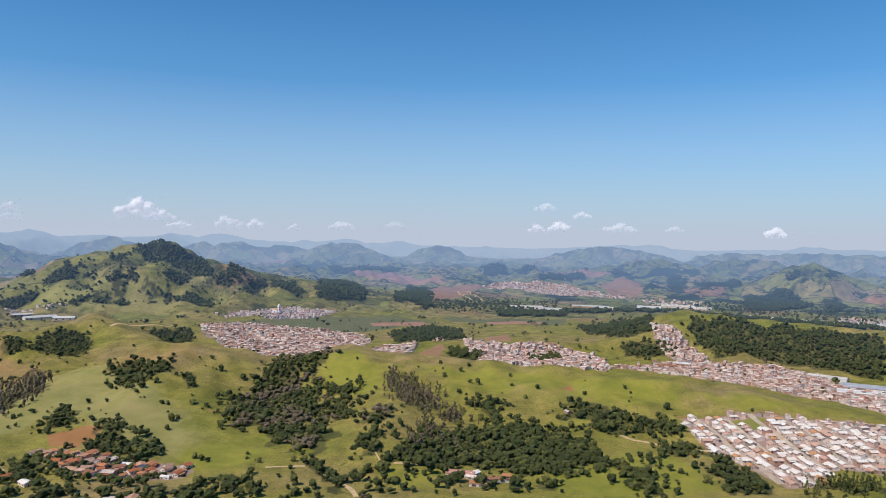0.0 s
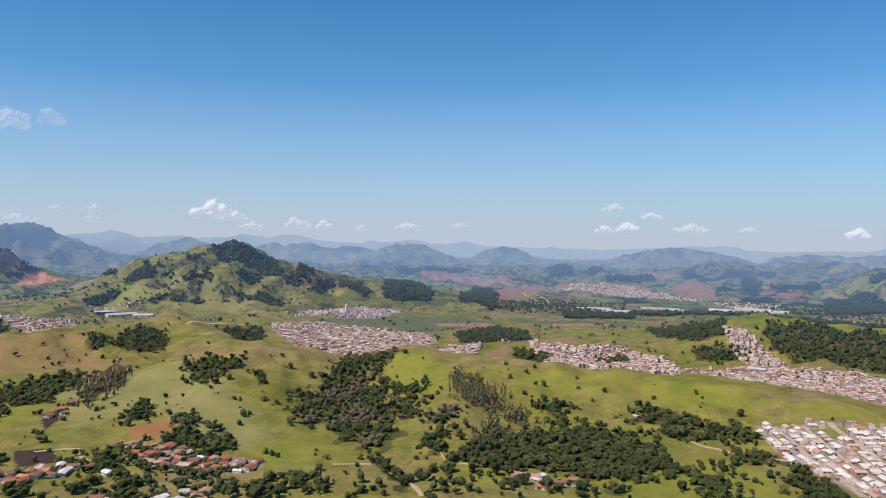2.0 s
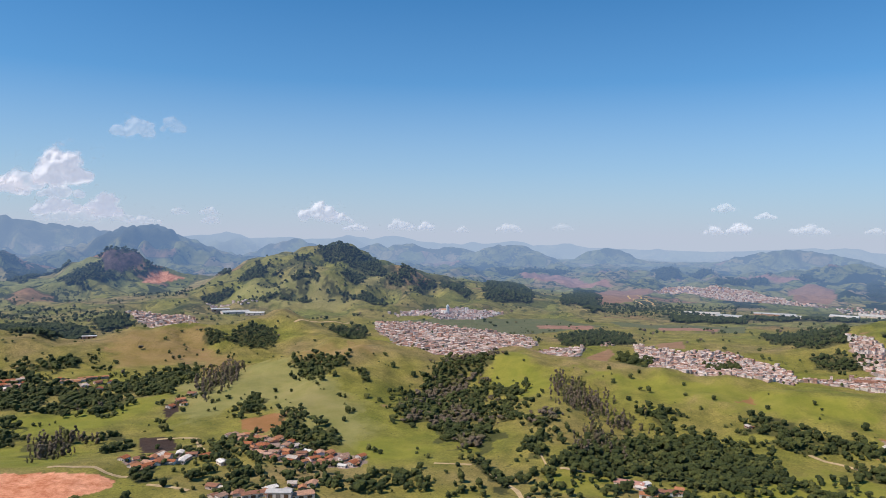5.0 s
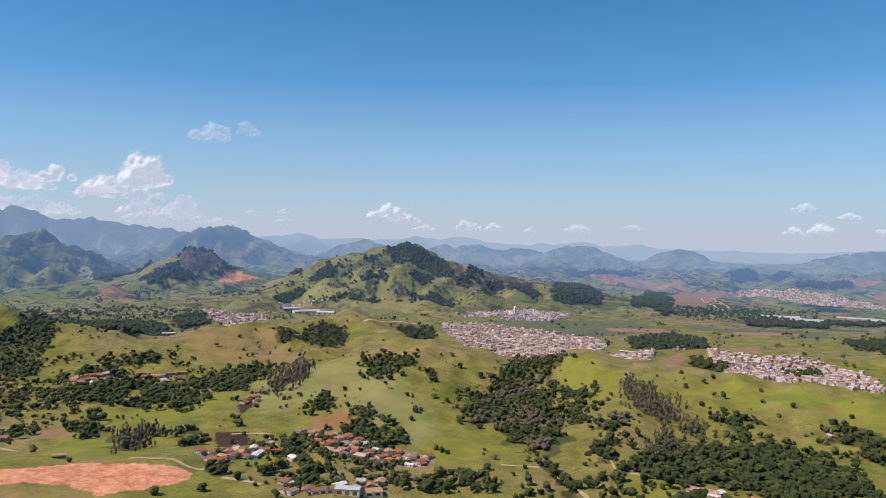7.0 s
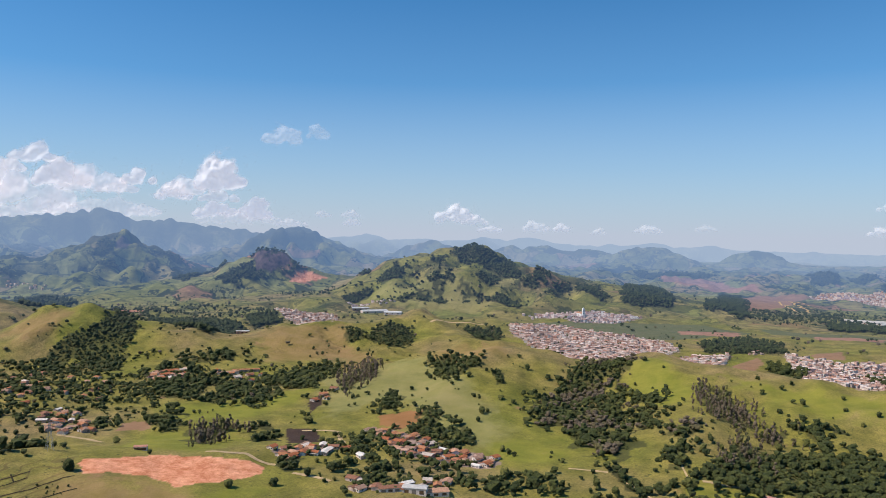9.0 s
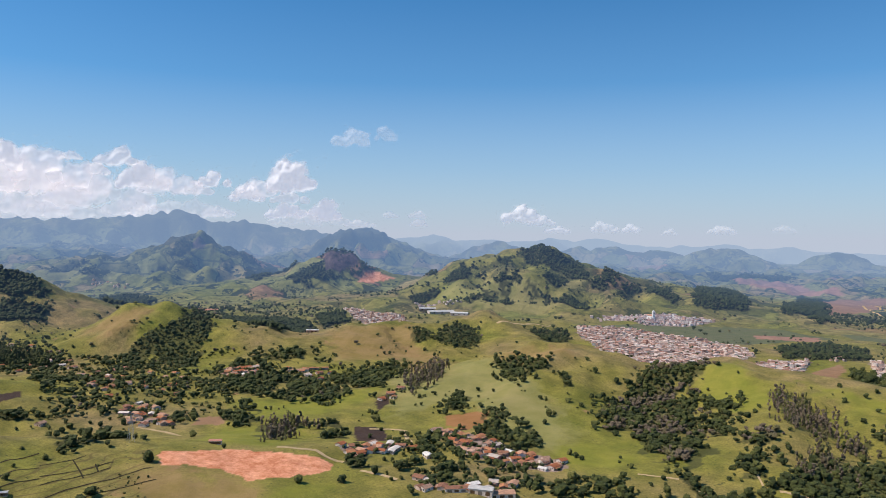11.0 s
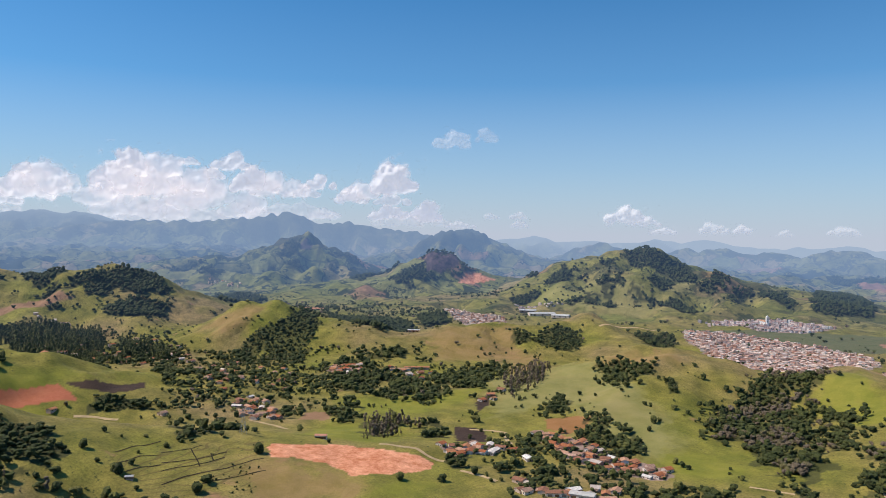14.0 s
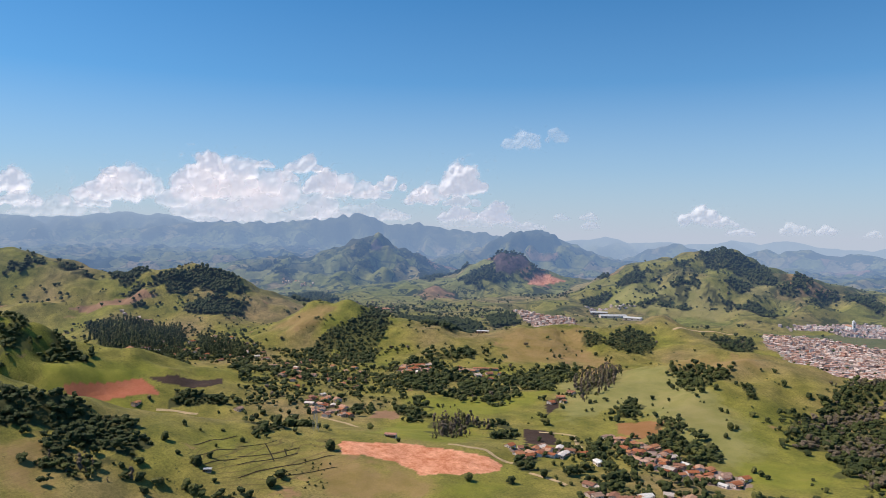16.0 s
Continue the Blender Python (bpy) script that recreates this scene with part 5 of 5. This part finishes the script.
for i, ((x, y, s, _), z) in enumerate(zip(singles[:300], zz)):
    src = models[trng.randrange(6)]
    m = Matrix.LocRotScale((x, y, z), Euler((0, 0, trng.uniform(0, 6.28))), None)
    if i < 6:
        t = models[i]
        t.matrix_basis = m
    else:
        t = copy_thing(src, m)
    t.scale = (s, s, s * trng.uniform(0.85, 1.2))
    tagged(t, "low round green bush on the open pasture" if s < 4.8 else "single dark green broadleaf tree on the pasture", "bush" if s < 4.8 else "tree", "trees scattered over the pasture")
if extra:
    e = np.array([s[:3] for s in extra])
    tree_mass("bushes", e[:, :2], e[:, 2], rng.uniform(0.1, 0.55, len(e)), CROWNS["mid"], leaf_mass, NAMES["sparse"], "bushes")


# ---------------------------------------------------------------- houses
def gable(bm, w, l, z, rise, over=0.5, thick=0.22):
    """A pitched roof slab along y."""
    for s in (-1, 1):
        a, b = Vector((s * (w / 2 + over), 0, z - over * rise / (w / 2))), Vector((0, 0, z + rise))
        y0, y1 = -l / 2 - over, l / 2 + over
        up = Vector((0, 0, thick))
        v = [bm.verts.new(p) for p in (a + Vector((0, y0, 0)), b + Vector((0, y0, 0)), b + Vector((0, y1, 0)), a + Vector((0, y1, 0)))]
        u = [bm.verts.new(p.co + up) for p in v]
        for f in ((v[3], v[2], v[1], v[0]), (u[0], u[1], u[2], u[3]), (v[0], v[1], u[1], u[0]), (v[1], v[2], u[2], u[1]), (v[2], v[3], u[3], u[2]), (v[3], v[0], u[0], u[3])):
            bm.faces.new(f)
    bmesh.ops.recalc_face_normals(bm, faces=bm.faces)


def walls(bm, w, l, h, rise):
    x, y = w / 2, l / 2
    v = [bm.verts.new(p) for p in ((-x, -y, -1.5), (x, -y, -1.5), (x, y, -1.5), (-x, y, -1.5), (-x, -y, h), (x, -y, h), (x, y, h), (-x, y, h), (0, -y, h + rise), (0, y, h + rise))]
    for f in ((0, 1, 5, 8, 4), (1, 2, 6, 5), (2, 3, 7, 9, 6), (3, 0, 4, 7), (4, 8, 9, 7), (8, 5, 6, 9), (3, 2, 1, 0)):
        bm.faces.new([v[i] for i in f])


def house_thing(name, seed, roof_mat, label):
    r = random.Random(seed)
    w, l, h = r.uniform(6.5, 9), r.uniform(8, 12), r.choice((3.0, 3.0, 3.2, 5.8))
    rise = w * r.uniform(0.14, 0.24)
    top = tagged(new(name), label, "house")
    bm = bmesh.new()
    walls(bm, w, l, h, rise)
    part("wall", bm, wall_house, top)
    bm = bmesh.new()
    gable(bm, w, l, h, rise)
    part("roof", bm, roof_mat, top)
    bm = bmesh.new()
    box(bm, -0.5, 0.5, -l / 2 - 0.08, -l / 2 + 0.05, 0, 2.1)
    part("door", bm, door_mat, top)
    for x, y, side in ((-w / 2, -l / 4, 0), (-w / 2, l / 4, 0), (w / 2, 0, 0), (w / 4 + 0.3, -l / 2, 1)):
        bm = bmesh.new()
        if side:
            box(bm, x - 0.7, x + 0.7, y - 0.06, y + 0.05, h - 2.0, h - 0.8)
        else:
            box(bm, x - 0.06, x + 0.06, y - 0.8, y + 0.8, h - 2.0, h - 0.8)
        part("window", bm, pane_mat, top)
    if r.random() < 0.5:
        bm = bmesh.new()
        box(bm, w / 2 - 0.1, w / 2 + 3.2, -l / 2 + 0.5, l / 2 - 2, h - 0.75, h - 0.6)
        for yy in (-l / 2 + 0.8, l / 2 - 2.4):
            box(bm, w / 2 + 2.8, w / 2 + 3.0, yy, yy + 0.2, -1.5, h - 0.75)
        part("porch", bm, roof_mat, top)
    return top


VILLAGE = [house_thing("cottage", 20 + i, roof_pale if i == 5 else roof_red, "plastered cottage with a pitched clay-tile roof") for i in range(8)]
ESTATE_HOUSES = [house_thing("house", 60 + i, roof_pale, "small plastered estate house with a pale pitched roof") for i in range(6)]
placed = []
hr = random.Random(12)


def put_house(models_, used, x, y, turn, group, scale=1.0):
    m = Matrix.LocRotScale((x, y, zat(x, y)), Euler((0, 0, turn)), None)
    k = len(used)
    if k < len(models_):
        h = models_[k]
        h.matrix_basis = m
    else:
        h = copy_thing(models_[hr.randrange(len(models_))], m)
    h.scale = (scale, scale, scale)
    used.append(h)
    tagged(h, group=group)


# the estate: parallel streets, a row of houses on either side
estate_used, estate_rest = [], []
for poly in ESTATE:
    along = Vector((0.055, -0.998))
    cross = Vector((0.998, 0.055))
    c0 = Vector(poly.mean(0))
    for k in range(-7, 8):
        street = [c0 + cross * (k * 33.0) + along * s for s in np.arange(-240, 240, 6.0)]
        ok = [p for p in street if inside(np.array([p.x]), np.array([p.y]), poly)[0]]
        if len(ok) > 4:
            ribbon("street", np.array([ok[0][:], ok[-1][:]]), 7.0, street_mat, "worn pale street between the estate houses")
        for side in (-1, 1):
            for s in np.arange(-240, 240, 9.6):
                if hr.random() < 0.07:
                    continue
                p = c0 + cross * (k * 33.0 + side * (9.6 + hr.uniform(-0.8, 0.8))) + along * (s + hr.uniform(-0.8, 0.8))
                spot = np.array([p.x]), np.array([p.y])
                if not inside(*spot, poly)[0] or any(k_ == "park" and inside(*spot, f_)[0] for k_, f_ in FIELDS):
                    continue
                if p.length > 985:
                    estate_rest.append(p[:])
                else:
                    put_house(ESTATE_HOUSES, estate_used, p.x, p.y, 0.055 + (math.pi if side > 0 else 0) + math.pi / 2 * hr.choice((0, 0, 1)), "houses of the estate", hr.uniform(0.92, 1.1))

village_used = []


def town_mass(name, pts, turn, label, rng):
    """Houses of a far town, joined: walls and pitched roofs."""
    n = len(pts)
    z = ground_height(pts[:, 0], pts[:, 1])
    w, l, h = rng.uniform(4, 7.8, n), rng.uniform(5, 10, n), rng.choice([3.0, 3.6, 5.6, 8.0], n, p=[0.38, 0.30, 0.26, 0.06])
    rise = w * rng.uniform(0.05, 0.22, n)
    a = turn + 0.5 * rolling(pts[:, 0], pts[:, 1], 260, 71) + rng.choice([0, math.pi / 2], n) + rng.normal(0, 0.12, n)
    corner = np.array([(-1, -1), (1, -1), (1, 1), (-1, 1)]) * 0.5
    V, F, S = [], [], []
    c, s = np.cos(a), np.sin(a)

    def turned(u, v, zz):
        return np.stack([pts[:, 0] + u * c - v * s, pts[:, 1] + u * s + v * c, zz], -1)

    base = 0
    cols = [turned(w * u, l * v, z - 2) for u, v in corner] + [turned(w * u, l * v, z + h) for u, v in corner]
    V.append(np.stack(cols, 1).reshape(-1, 3))
    q = np.array([(0, 1, 5, 4), (1, 2, 6, 5), (2, 3, 7, 6), (3, 0, 4, 7)])
    F.append((q[None] + (np.arange(n) * 8)[:, None, None]).reshape(-1, 4))
    S.append(np.zeros(len(F[-1])))
    base = n * 8
    w2, l2 = w + 0.9, l + 0.9
    cols = [turned(w2 * u, l2 * v, z + h) for u, v in corner] + [turned(0 * w, -l2 / 2, z + h + rise), turned(0 * w, l2 / 2, z + h + rise)]
    V.append(np.stack(cols, 1).reshape(-1, 3))
    q = np.array([(0, 3, 5, 4)[::-1], (1, 4, 5, 2)[::-1]])
    F.append((q[None] + (np.arange(n) * 6)[:, None, None]).reshape(-1, 4) + base)
    S.append(np.ones(len(F[-1])))
    # gable ends belong to the walls
    V.append(np.stack([turned(w * 0.5, l * k, z + h) for k in (-0.5, 0.5)] + [turned(-w * 0.5, l * k, z + h) for k in (-0.5, 0.5)] + [turned(0 * w, l * k, z + h + rise) for k in (-0.5, 0.5)] + [turned(0 * w, l * k, z + h) for k in (-0.5, 0.5)], 1).reshape(-1, 3))
    q = np.array([(0, 4, 2, 6), (1, 7, 3, 5)])
    F.append((q[None] + (np.arange(n) * 8)[:, None, None]).reshape(-1, 4) + base + n * 6)
    S.append(np.zeros(len(F[-1])))
    ob = new(name, mesh_from(name, np.concatenate(V), np.concatenate(F), [wall_hazed, roof_hazed] if np.hypot(*pts.mean(0)) > 2050 else [wall_mass, roof_mass], smooth=False, slots=np.concatenate(S)))
    return tagged(ob, label, "houses", kind="stuff")


trng2 = np.random.default_rng(31)
if estate_rest:
    town_mass("estate_houses", np.array(estate_rest), 0.055, "rows of small plastered estate houses with pale roofs", trng2)
for style, gap, poly in HOUSES:
    if style == "village":
        g = spread(poly, gap * 0.62, trng2, 0.9)
        g = g[clear_of_houses(g, 6.2)] if len(g) else g
        if len(g) > 3:
            tree_mass("village_trees", g, trng2.uniform(4, 8, len(g)), trng2.uniform(0.05, 0.6, len(g)), CROWNS["mid"], leaf_mass, "green garden trees between village houses", "trees")
    else:
        pts = spread(poly, gap * 0.82, trng2, 0.5)
        if len(pts):
            town_mass("town_houses", pts, trng2.uniform(0, 1.5), "crowded town of pale plastered houses with clay roofs", trng2)
            # gardens and street trees between the houses
            g = spread(poly, gap * 2.5, trng2, 0.7)
            if len(g) > 3:
                tree_mass("town_trees", g, trng2.uniform(4, 9, len(g)), trng2.uniform(0, 0.5, len(g)), CROWNS["far"], leaf_hazed, "dark green garden trees between town houses", "trees")


village_spots.sort(key=lambda q: q[0] ** 2 + q[1] ** 2)
for x, y in village_spots[:290]:
    put_house(VILLAGE, village_used, x, y, hr.uniform(0, 6.28), "houses of the villages", hr.uniform(0.8, 1.1))
if len(village_spots) > 290:
    town_mass("village_houses", np.array(village_spots[290:]), 0.6, "scattered village houses with clay roofs", trng2)


# ---------------------------------------------------------------- sheds
def shed_thing(x, y, length, depth, roof_kind):
    mat = {"w": white_metal, "g": grey_metal, "r": roof_red, "p": pink_roof}[roof_kind]
    label = {"w": "long low warehouse with a white sheet-metal roof", "g": "large hall with a grey sheet-metal roof", "r": "long low building with a clay-tile roof", "p": "long hall with a new pinkish tile roof"}[roof_kind]
    top = tagged(new("warehouse" if roof_kind in "wg" else "long_house"), label, "building")
    top.matrix_basis = pose(x, y, zat(x, y), 0, 0, math.degrees(math.atan2(y, x)) + hr.uniform(-14, 14))
    h = (5.0 if roof_kind in "wg" else 3.2) if length > 10 else 2.4
    bm = bmesh.new()
    walls(bm, depth, length, h, depth * 0.1)
    part("wall", bm, wall_house, top)
    bm = bmesh.new()
    gable(bm, depth, length, h, depth * 0.1)
    part("roof", bm, mat, top)
    for i in range(3):
        bm = bmesh.new()
        yy = (i - 1) * length / 3.2
        box(bm, -depth / 2 - 0.07, -depth / 2 + 0.05, yy - 2, yy + 2, 0, h * 0.7)
        part("door", bm, door_mat, top)


for s in SHEDS:
    shed_thing(*s)


# ---------------------------------------------------------------- pylon
steel, nt, bsdf = material("galvanised_steel", 0.5)
bsdf.inputs["Base Color"].default_value, bsdf.inputs["Metallic"].default_value = (0.35, 0.36, 0.37, 1), 0.7


def pylon(bearing, dist, high):
    x, y = at(bearing, dist)
    top = tagged(new("pylon"), "grey steel lattice pylon beside the village road", "pylon")
    top.matrix_basis = pose(x, y, zat(x, y), 0, 0, bearing + 20)

    def bar(name, ends, r):
        bm = bmesh.new()
        for p, q in ends:
            axis = Vector(q) - Vector(p)
            m = Matrix.Translation((Vector(p) + Vector(q)) / 2) @ axis.to_track_quat("Z", "Y").to_matrix().to_4x4()
            bmesh.ops.create_cone(bm, cap_ends=True, segments=5, radius1=r, radius2=r, depth=axis.length, matrix=m)
        part(name, bm, steel, top)

    def foot(i, z):
        w = 2.4 * (1 - z / high) + 0.5
        return ((-w, -w), (w, -w), (w, w), (-w, w))[i % 4] + (z,)

    for i in range(4):
        bar("leg", [(foot(i, -1), foot(i, high))], 0.16)
    for k in range(6):
        z0, z1 = high * k / 6, high * (k + 1) / 6
        bar("brace", [(foot(i, z0), foot(i + 1, z1)) for i in range(4)] + [(foot(i, z1), foot(i + 1, z1)) for i in range(4)], 0.07)
    for z in (high * 0.74, high * 0.86, high * 0.97):
        bar("crossarm", [((-4.2, 0, z), (4.2, 0, z)), ((-4.2, 0, z), (0, 0, z + 1.2)), ((4.2, 0, z), (0, 0, z + 1.2))], 0.1)


pylon(51.8, 780, 26)


# ---------------------------------------------------------------- church
white_wall = surface("whitewash", object_random, ((0.0, (0.80, 0.78, 0.75)), (0.5, (0.78, 0.76, 0.73))), 0.85, 0.2, 0.3)


def church(bearing, dist):
    x, y = at(bearing, dist)
    top = tagged(new("church"), "small whitewashed church with a square bell tower", "church")
    top.matrix_basis = pose(x, y, zat(x, y), 0, 0, bearing + 30)
    bm = bmesh.new()
    walls(bm, 12, 26, 9, 3)
    part("nave", bm, white_wall, top)
    bm = bmesh.new()
    gable(bm, 12, 26, 9, 3)
    part("roof", bm, roof_red, top)
    bm = bmesh.new()
    box(bm, -3, 3, -17, -11, -1, 21)
    part("tower", bm, white_wall, top)
    bm = bmesh.new()
    bmesh.ops.create_cone(bm, cap_ends=True, segments=4, radius1=4.6, radius2=0.1, depth=6, matrix=Matrix.Translation((0, -14, 24)) @ Matrix.Rotation(math.pi / 4, 4, "Z"))
    part("spire", bm, white_wall, top)
    for zz in (8, 15):
        bm = bmesh.new()
        box(bm, -0.9, 0.9, -17.1, -16.9, zz, zz + 3)
        part("window", bm, pane_mat, top)


church(12.78, 2102)


# ---------------------------------------------------------------- clouds
cloud_mat = bpy.data.materials.new("cloud")
cloud_mat.use_nodes = True
nt = cloud_mat.node_tree
nt.nodes.remove(nt.nodes["Principled BSDF"])
front, rear, added_glow, clear = (nt.nodes.new("ShaderNode" + k) for k in ("BsdfDiffuse", "BsdfTranslucent", "Emission", "BsdfTransparent"))
front.inputs["Color"].default_value = rear.inputs["Color"].default_value = (0.80, 0.77, 0.77, 1)
# glow added to brighten the cloud, standing in for light scattered inside it
added_glow.inputs["Color"].default_value, added_glow.inputs["Strength"].default_value = (0.98, 0.92, 0.94, 1), 0.31
both, body, seen = nt.nodes.new("ShaderNodeMixShader"), nt.nodes.new("ShaderNodeAddShader"), nt.nodes.new("ShaderNodeMixShader")
both.inputs[0].default_value = 0.45
nt.links.new(front.outputs[0], both.inputs[1])
nt.links.new(rear.outputs[0], both.inputs[2])
nt.links.new(both.outputs[0], body.inputs[0])
nt.links.new(added_glow.outputs[0], body.inputs[1])
fray = nt.nodes.new("ShaderNodeMath")
fray.operation = "MULTIPLY_ADD"
nt.links.new(noise_node(nt, 0.022, 6, 0.62, position(nt)), fray.inputs[0])
fray.inputs[1].default_value = 0.75
nt.links.new(attribute(nt, "puff"), fray.inputs[2])
edge = nt.nodes.new("ShaderNodeMapRange")
edge.interpolation_type = "SMOOTHSTEP"
edge.inputs["From Min"].default_value, edge.inputs["From Max"].default_value = 0.40, 0.92
nt.links.new(fray.outputs[0], edge.inputs["Value"])
trim = nt.nodes.new("ShaderNodeMath")
trim.operation = "MULTIPLY"
nt.links.new(edge.outputs[0], trim.inputs[0])
nt.links.new(attribute(nt, "cover"), trim.inputs[1])
nt.links.new(trim.outputs[0], seen.inputs[0])
nt.links.new(clear.outputs[0], seen.inputs[1])
nt.links.new(body.outputs[0], seen.inputs[2])
nt.links.new(seen.outputs[0], nt.nodes["Material Output"].inputs["Surface"])
CLOUD_DIST = 4830.0
cloud_seed = [0]


def cloud(bearing, height, wide, high, cover):
    """A cloud as a bulged sheet facing the camera: its foot's bearing and elevation, its width and height, all in
    degrees, placed to fit the camera's view.
    """
    cloud_seed[0] += 1
    seed = cloud_seed[0]
    rng = np.random.default_rng(seed)
    w, h = CLOUD_DIST * radians(wide), CLOUD_DIST * radians(high)
    nu, nv = int(np.clip(w * 1.5 / 9, 20, 120)), int(np.clip(h * 1.5 / 9, 12, 48))
    u, v = np.meshgrid(np.linspace(-0.75, 0.75, nu) * w, np.linspace(-0.25, 1.25, nv) * h)
    # billows within billows
    curl = sum(0.5 ** k * rolling(u, v, h * 0.8 * 0.5 ** k, seed * 10 + k) for k in range(4))
    dens, bulge = np.zeros_like(u), np.zeros_like(u)
    for i in range(max(6, int(6 * w / h))):
        cu = rng.uniform(-0.45, 0.45) if i else rng.uniform(-0.12, 0.12)
        r = h * rng.uniform(0.20, 0.40) * (1.15 - 1.3 * abs(cu)) if i else h * 0.38
        cv = r * 0.7 + max(0, (h - 1.9 * r)) * rng.uniform(0, 1) * (1 - 1.9 * abs(cu)) if i else h * 0.58
        q = np.sqrt(((u - cu * w) / 1.15) ** 2 + (v - cv) ** 2) / max(r, 4) - 0.16 * curl
        dens = np.maximum(dens, np.clip(1.35 - q, 0, 1))
        bulge = np.maximum(bulge, step(1.35 - q, 0.0, 1.5) * r)
    bulge = 0.75 * bulge + 0.016 * h * curl * np.clip(dens * 2, 0, 1)
    dens = dens * (0.25 + 0.75 * step(v / h, -0.15, 0.25))
    x0, y0 = at(bearing, CLOUD_DIST)
    z0 = EYE + CLOUD_DIST * math.tan(radians(height))
    a = radians(bearing)
    co = np.stack([x0 + u * math.cos(a) + bulge * math.sin(a), y0 + u * math.sin(a) - bulge * math.cos(a), z0 + v], -1).reshape(-1, 3)
    k = np.arange(nv - 1)[:, None] * nu + np.arange(nu - 1)[None]
    f = np.stack([k, k + 1, k + nu + 1, k + nu], -1).reshape(-1, 4)
    ob = new("cloud", mesh_from("cloud", co, f, [cloud_mat], {"puff": dens.ravel(), "cover": np.full(dens.size, cover * (0.97 if bearing > 34 else 0.75))}))
    tagged(ob, "white fair-weather cumulus cloud with a soft grey base" if cover > 0.65 else "thin wispy white cloud in a clear sky", "cloud", "clouds over the mountains")


cloud(40.59, 2.92, 3.76, 2.75, 1.00)
cloud(40.67, 2.17, 3.10, 1.06, 0.70)
cloud(40.69, 1.02, 3.54, 1.24, 0.90)
cloud(38.04, 0.92, 2.12, 1.68, 0.95)
cloud(43.81, 2.22, 2.43, 1.51, 0.90)
cloud(46.25, 3.28, 2.29, 1.24, 0.90)
cloud(47.56, 2.68, 2.63, 1.06, 0.70)
cloud(59.62, 3.79, 3.22, 2.13, 1.00)
cloud(60.80, 2.12, 3.57, 2.92, 1.00)
cloud(57.78, 2.41, 4.51, 2.21, 1.00)
cloud(55.71, 1.87, 3.76, 1.95, 0.80)
cloud(50.95, 2.92, 3.46, 2.04, 1.00)
cloud(52.77, 4.52, 2.82, 1.42, 0.85)
cloud(55.81, 4.77, 1.76, 0.71, 0.70)
cloud(54.13, 3.80, 1.95, 0.97, 0.85)
cloud(59.39, 0.81, 7.67, 1.95, 0.55)
cloud(51.88, 1.03, 5.16, 1.59, 0.50)
cloud(66.17, 3.34, 2.80, 1.24, 0.95)
cloud(66.71, 1.95, 4.75, 1.95, 0.90)
cloud(68.16, 1.55, 3.21, 1.51, 0.70)
cloud(72.61, 2.33, 1.97, 1.86, 0.90)
cloud(72.11, 1.48, 2.99, 1.42, 0.75)
cloud(63.73, 2.58, 2.29, 1.33, 0.50)
cloud(35.72, 6.63, 3.50, 1.51, 0.36)
cloud(33.30, 7.09, 1.64, 1.24, 0.34)
cloud(22.74, 0.91, 3.55, 1.51, 1.00)
cloud(21.02, 0.76, 2.16, 0.80, 0.80)
cloud(19.93, 0.18, 2.13, 0.58, 0.70)
cloud(16.42, 0.28, 2.30, 0.89, 0.60)
cloud(14.30, 0.27, 1.32, 0.71, 0.75)
cloud(30.80, 1.22, 1.45, 0.62, 0.70)
cloud(30.66, 0.57, 1.45, 0.62, 0.75)
cloud(32.94, 1.20, 1.47, 0.53, 0.60)
cloud(35.19, 0.43, 2.62, 0.62, 0.50)
cloud(45.78, 1.08, 2.65, 0.80, 0.50)
cloud(56.96, 2.35, 8.27, 3.28, 0.80)
cloud(54.44, 1.33, 10.14, 2.66, 0.60)
cloud(61.39, 1.48, 5.13, 2.48, 0.60)
cloud(65.24, 2.32, 4.12, 2.48, 0.80)
cloud(69.91, 0.88, 6.92, 1.59, 0.40)
cloud(48.41, 0.91, 7.87, 1.51, 0.40)
cloud(56.53, 0.52, 10.79, 1.77, 0.50)
cloud(39.14, 0.56, 7.07, 1.15, 0.40)
cloud(49.30, 2.61, 4.79, 2.04, 0.70)
cloud(43.15, 2.53, 3.54, 1.51, 0.70)
cloud(-7.91, 1.85, 1.65, 0.71, 0.50)
cloud(-10.72, 1.37, 1.45, 0.49, 0.60)
cloud(-9.02, 0.33, 1.90, 0.80, 0.85)
cloud(-7.29, 0.26, 1.31, 0.62, 0.70)
cloud(-13.49, 0.34, 2.93, 0.71, 0.50)
cloud(-24.34, 0.04, 1.84, 0.75, 0.85)
cloud(-17.59, 0.41, 1.45, 0.40, 0.40)
cloud(7.90, 0.25, 2.09, 0.66, 0.55)
cloud(3.74, 0.42, 1.76, 0.53, 0.30)
cloud(11.55, 0.13, 1.28, 0.53, 0.40)
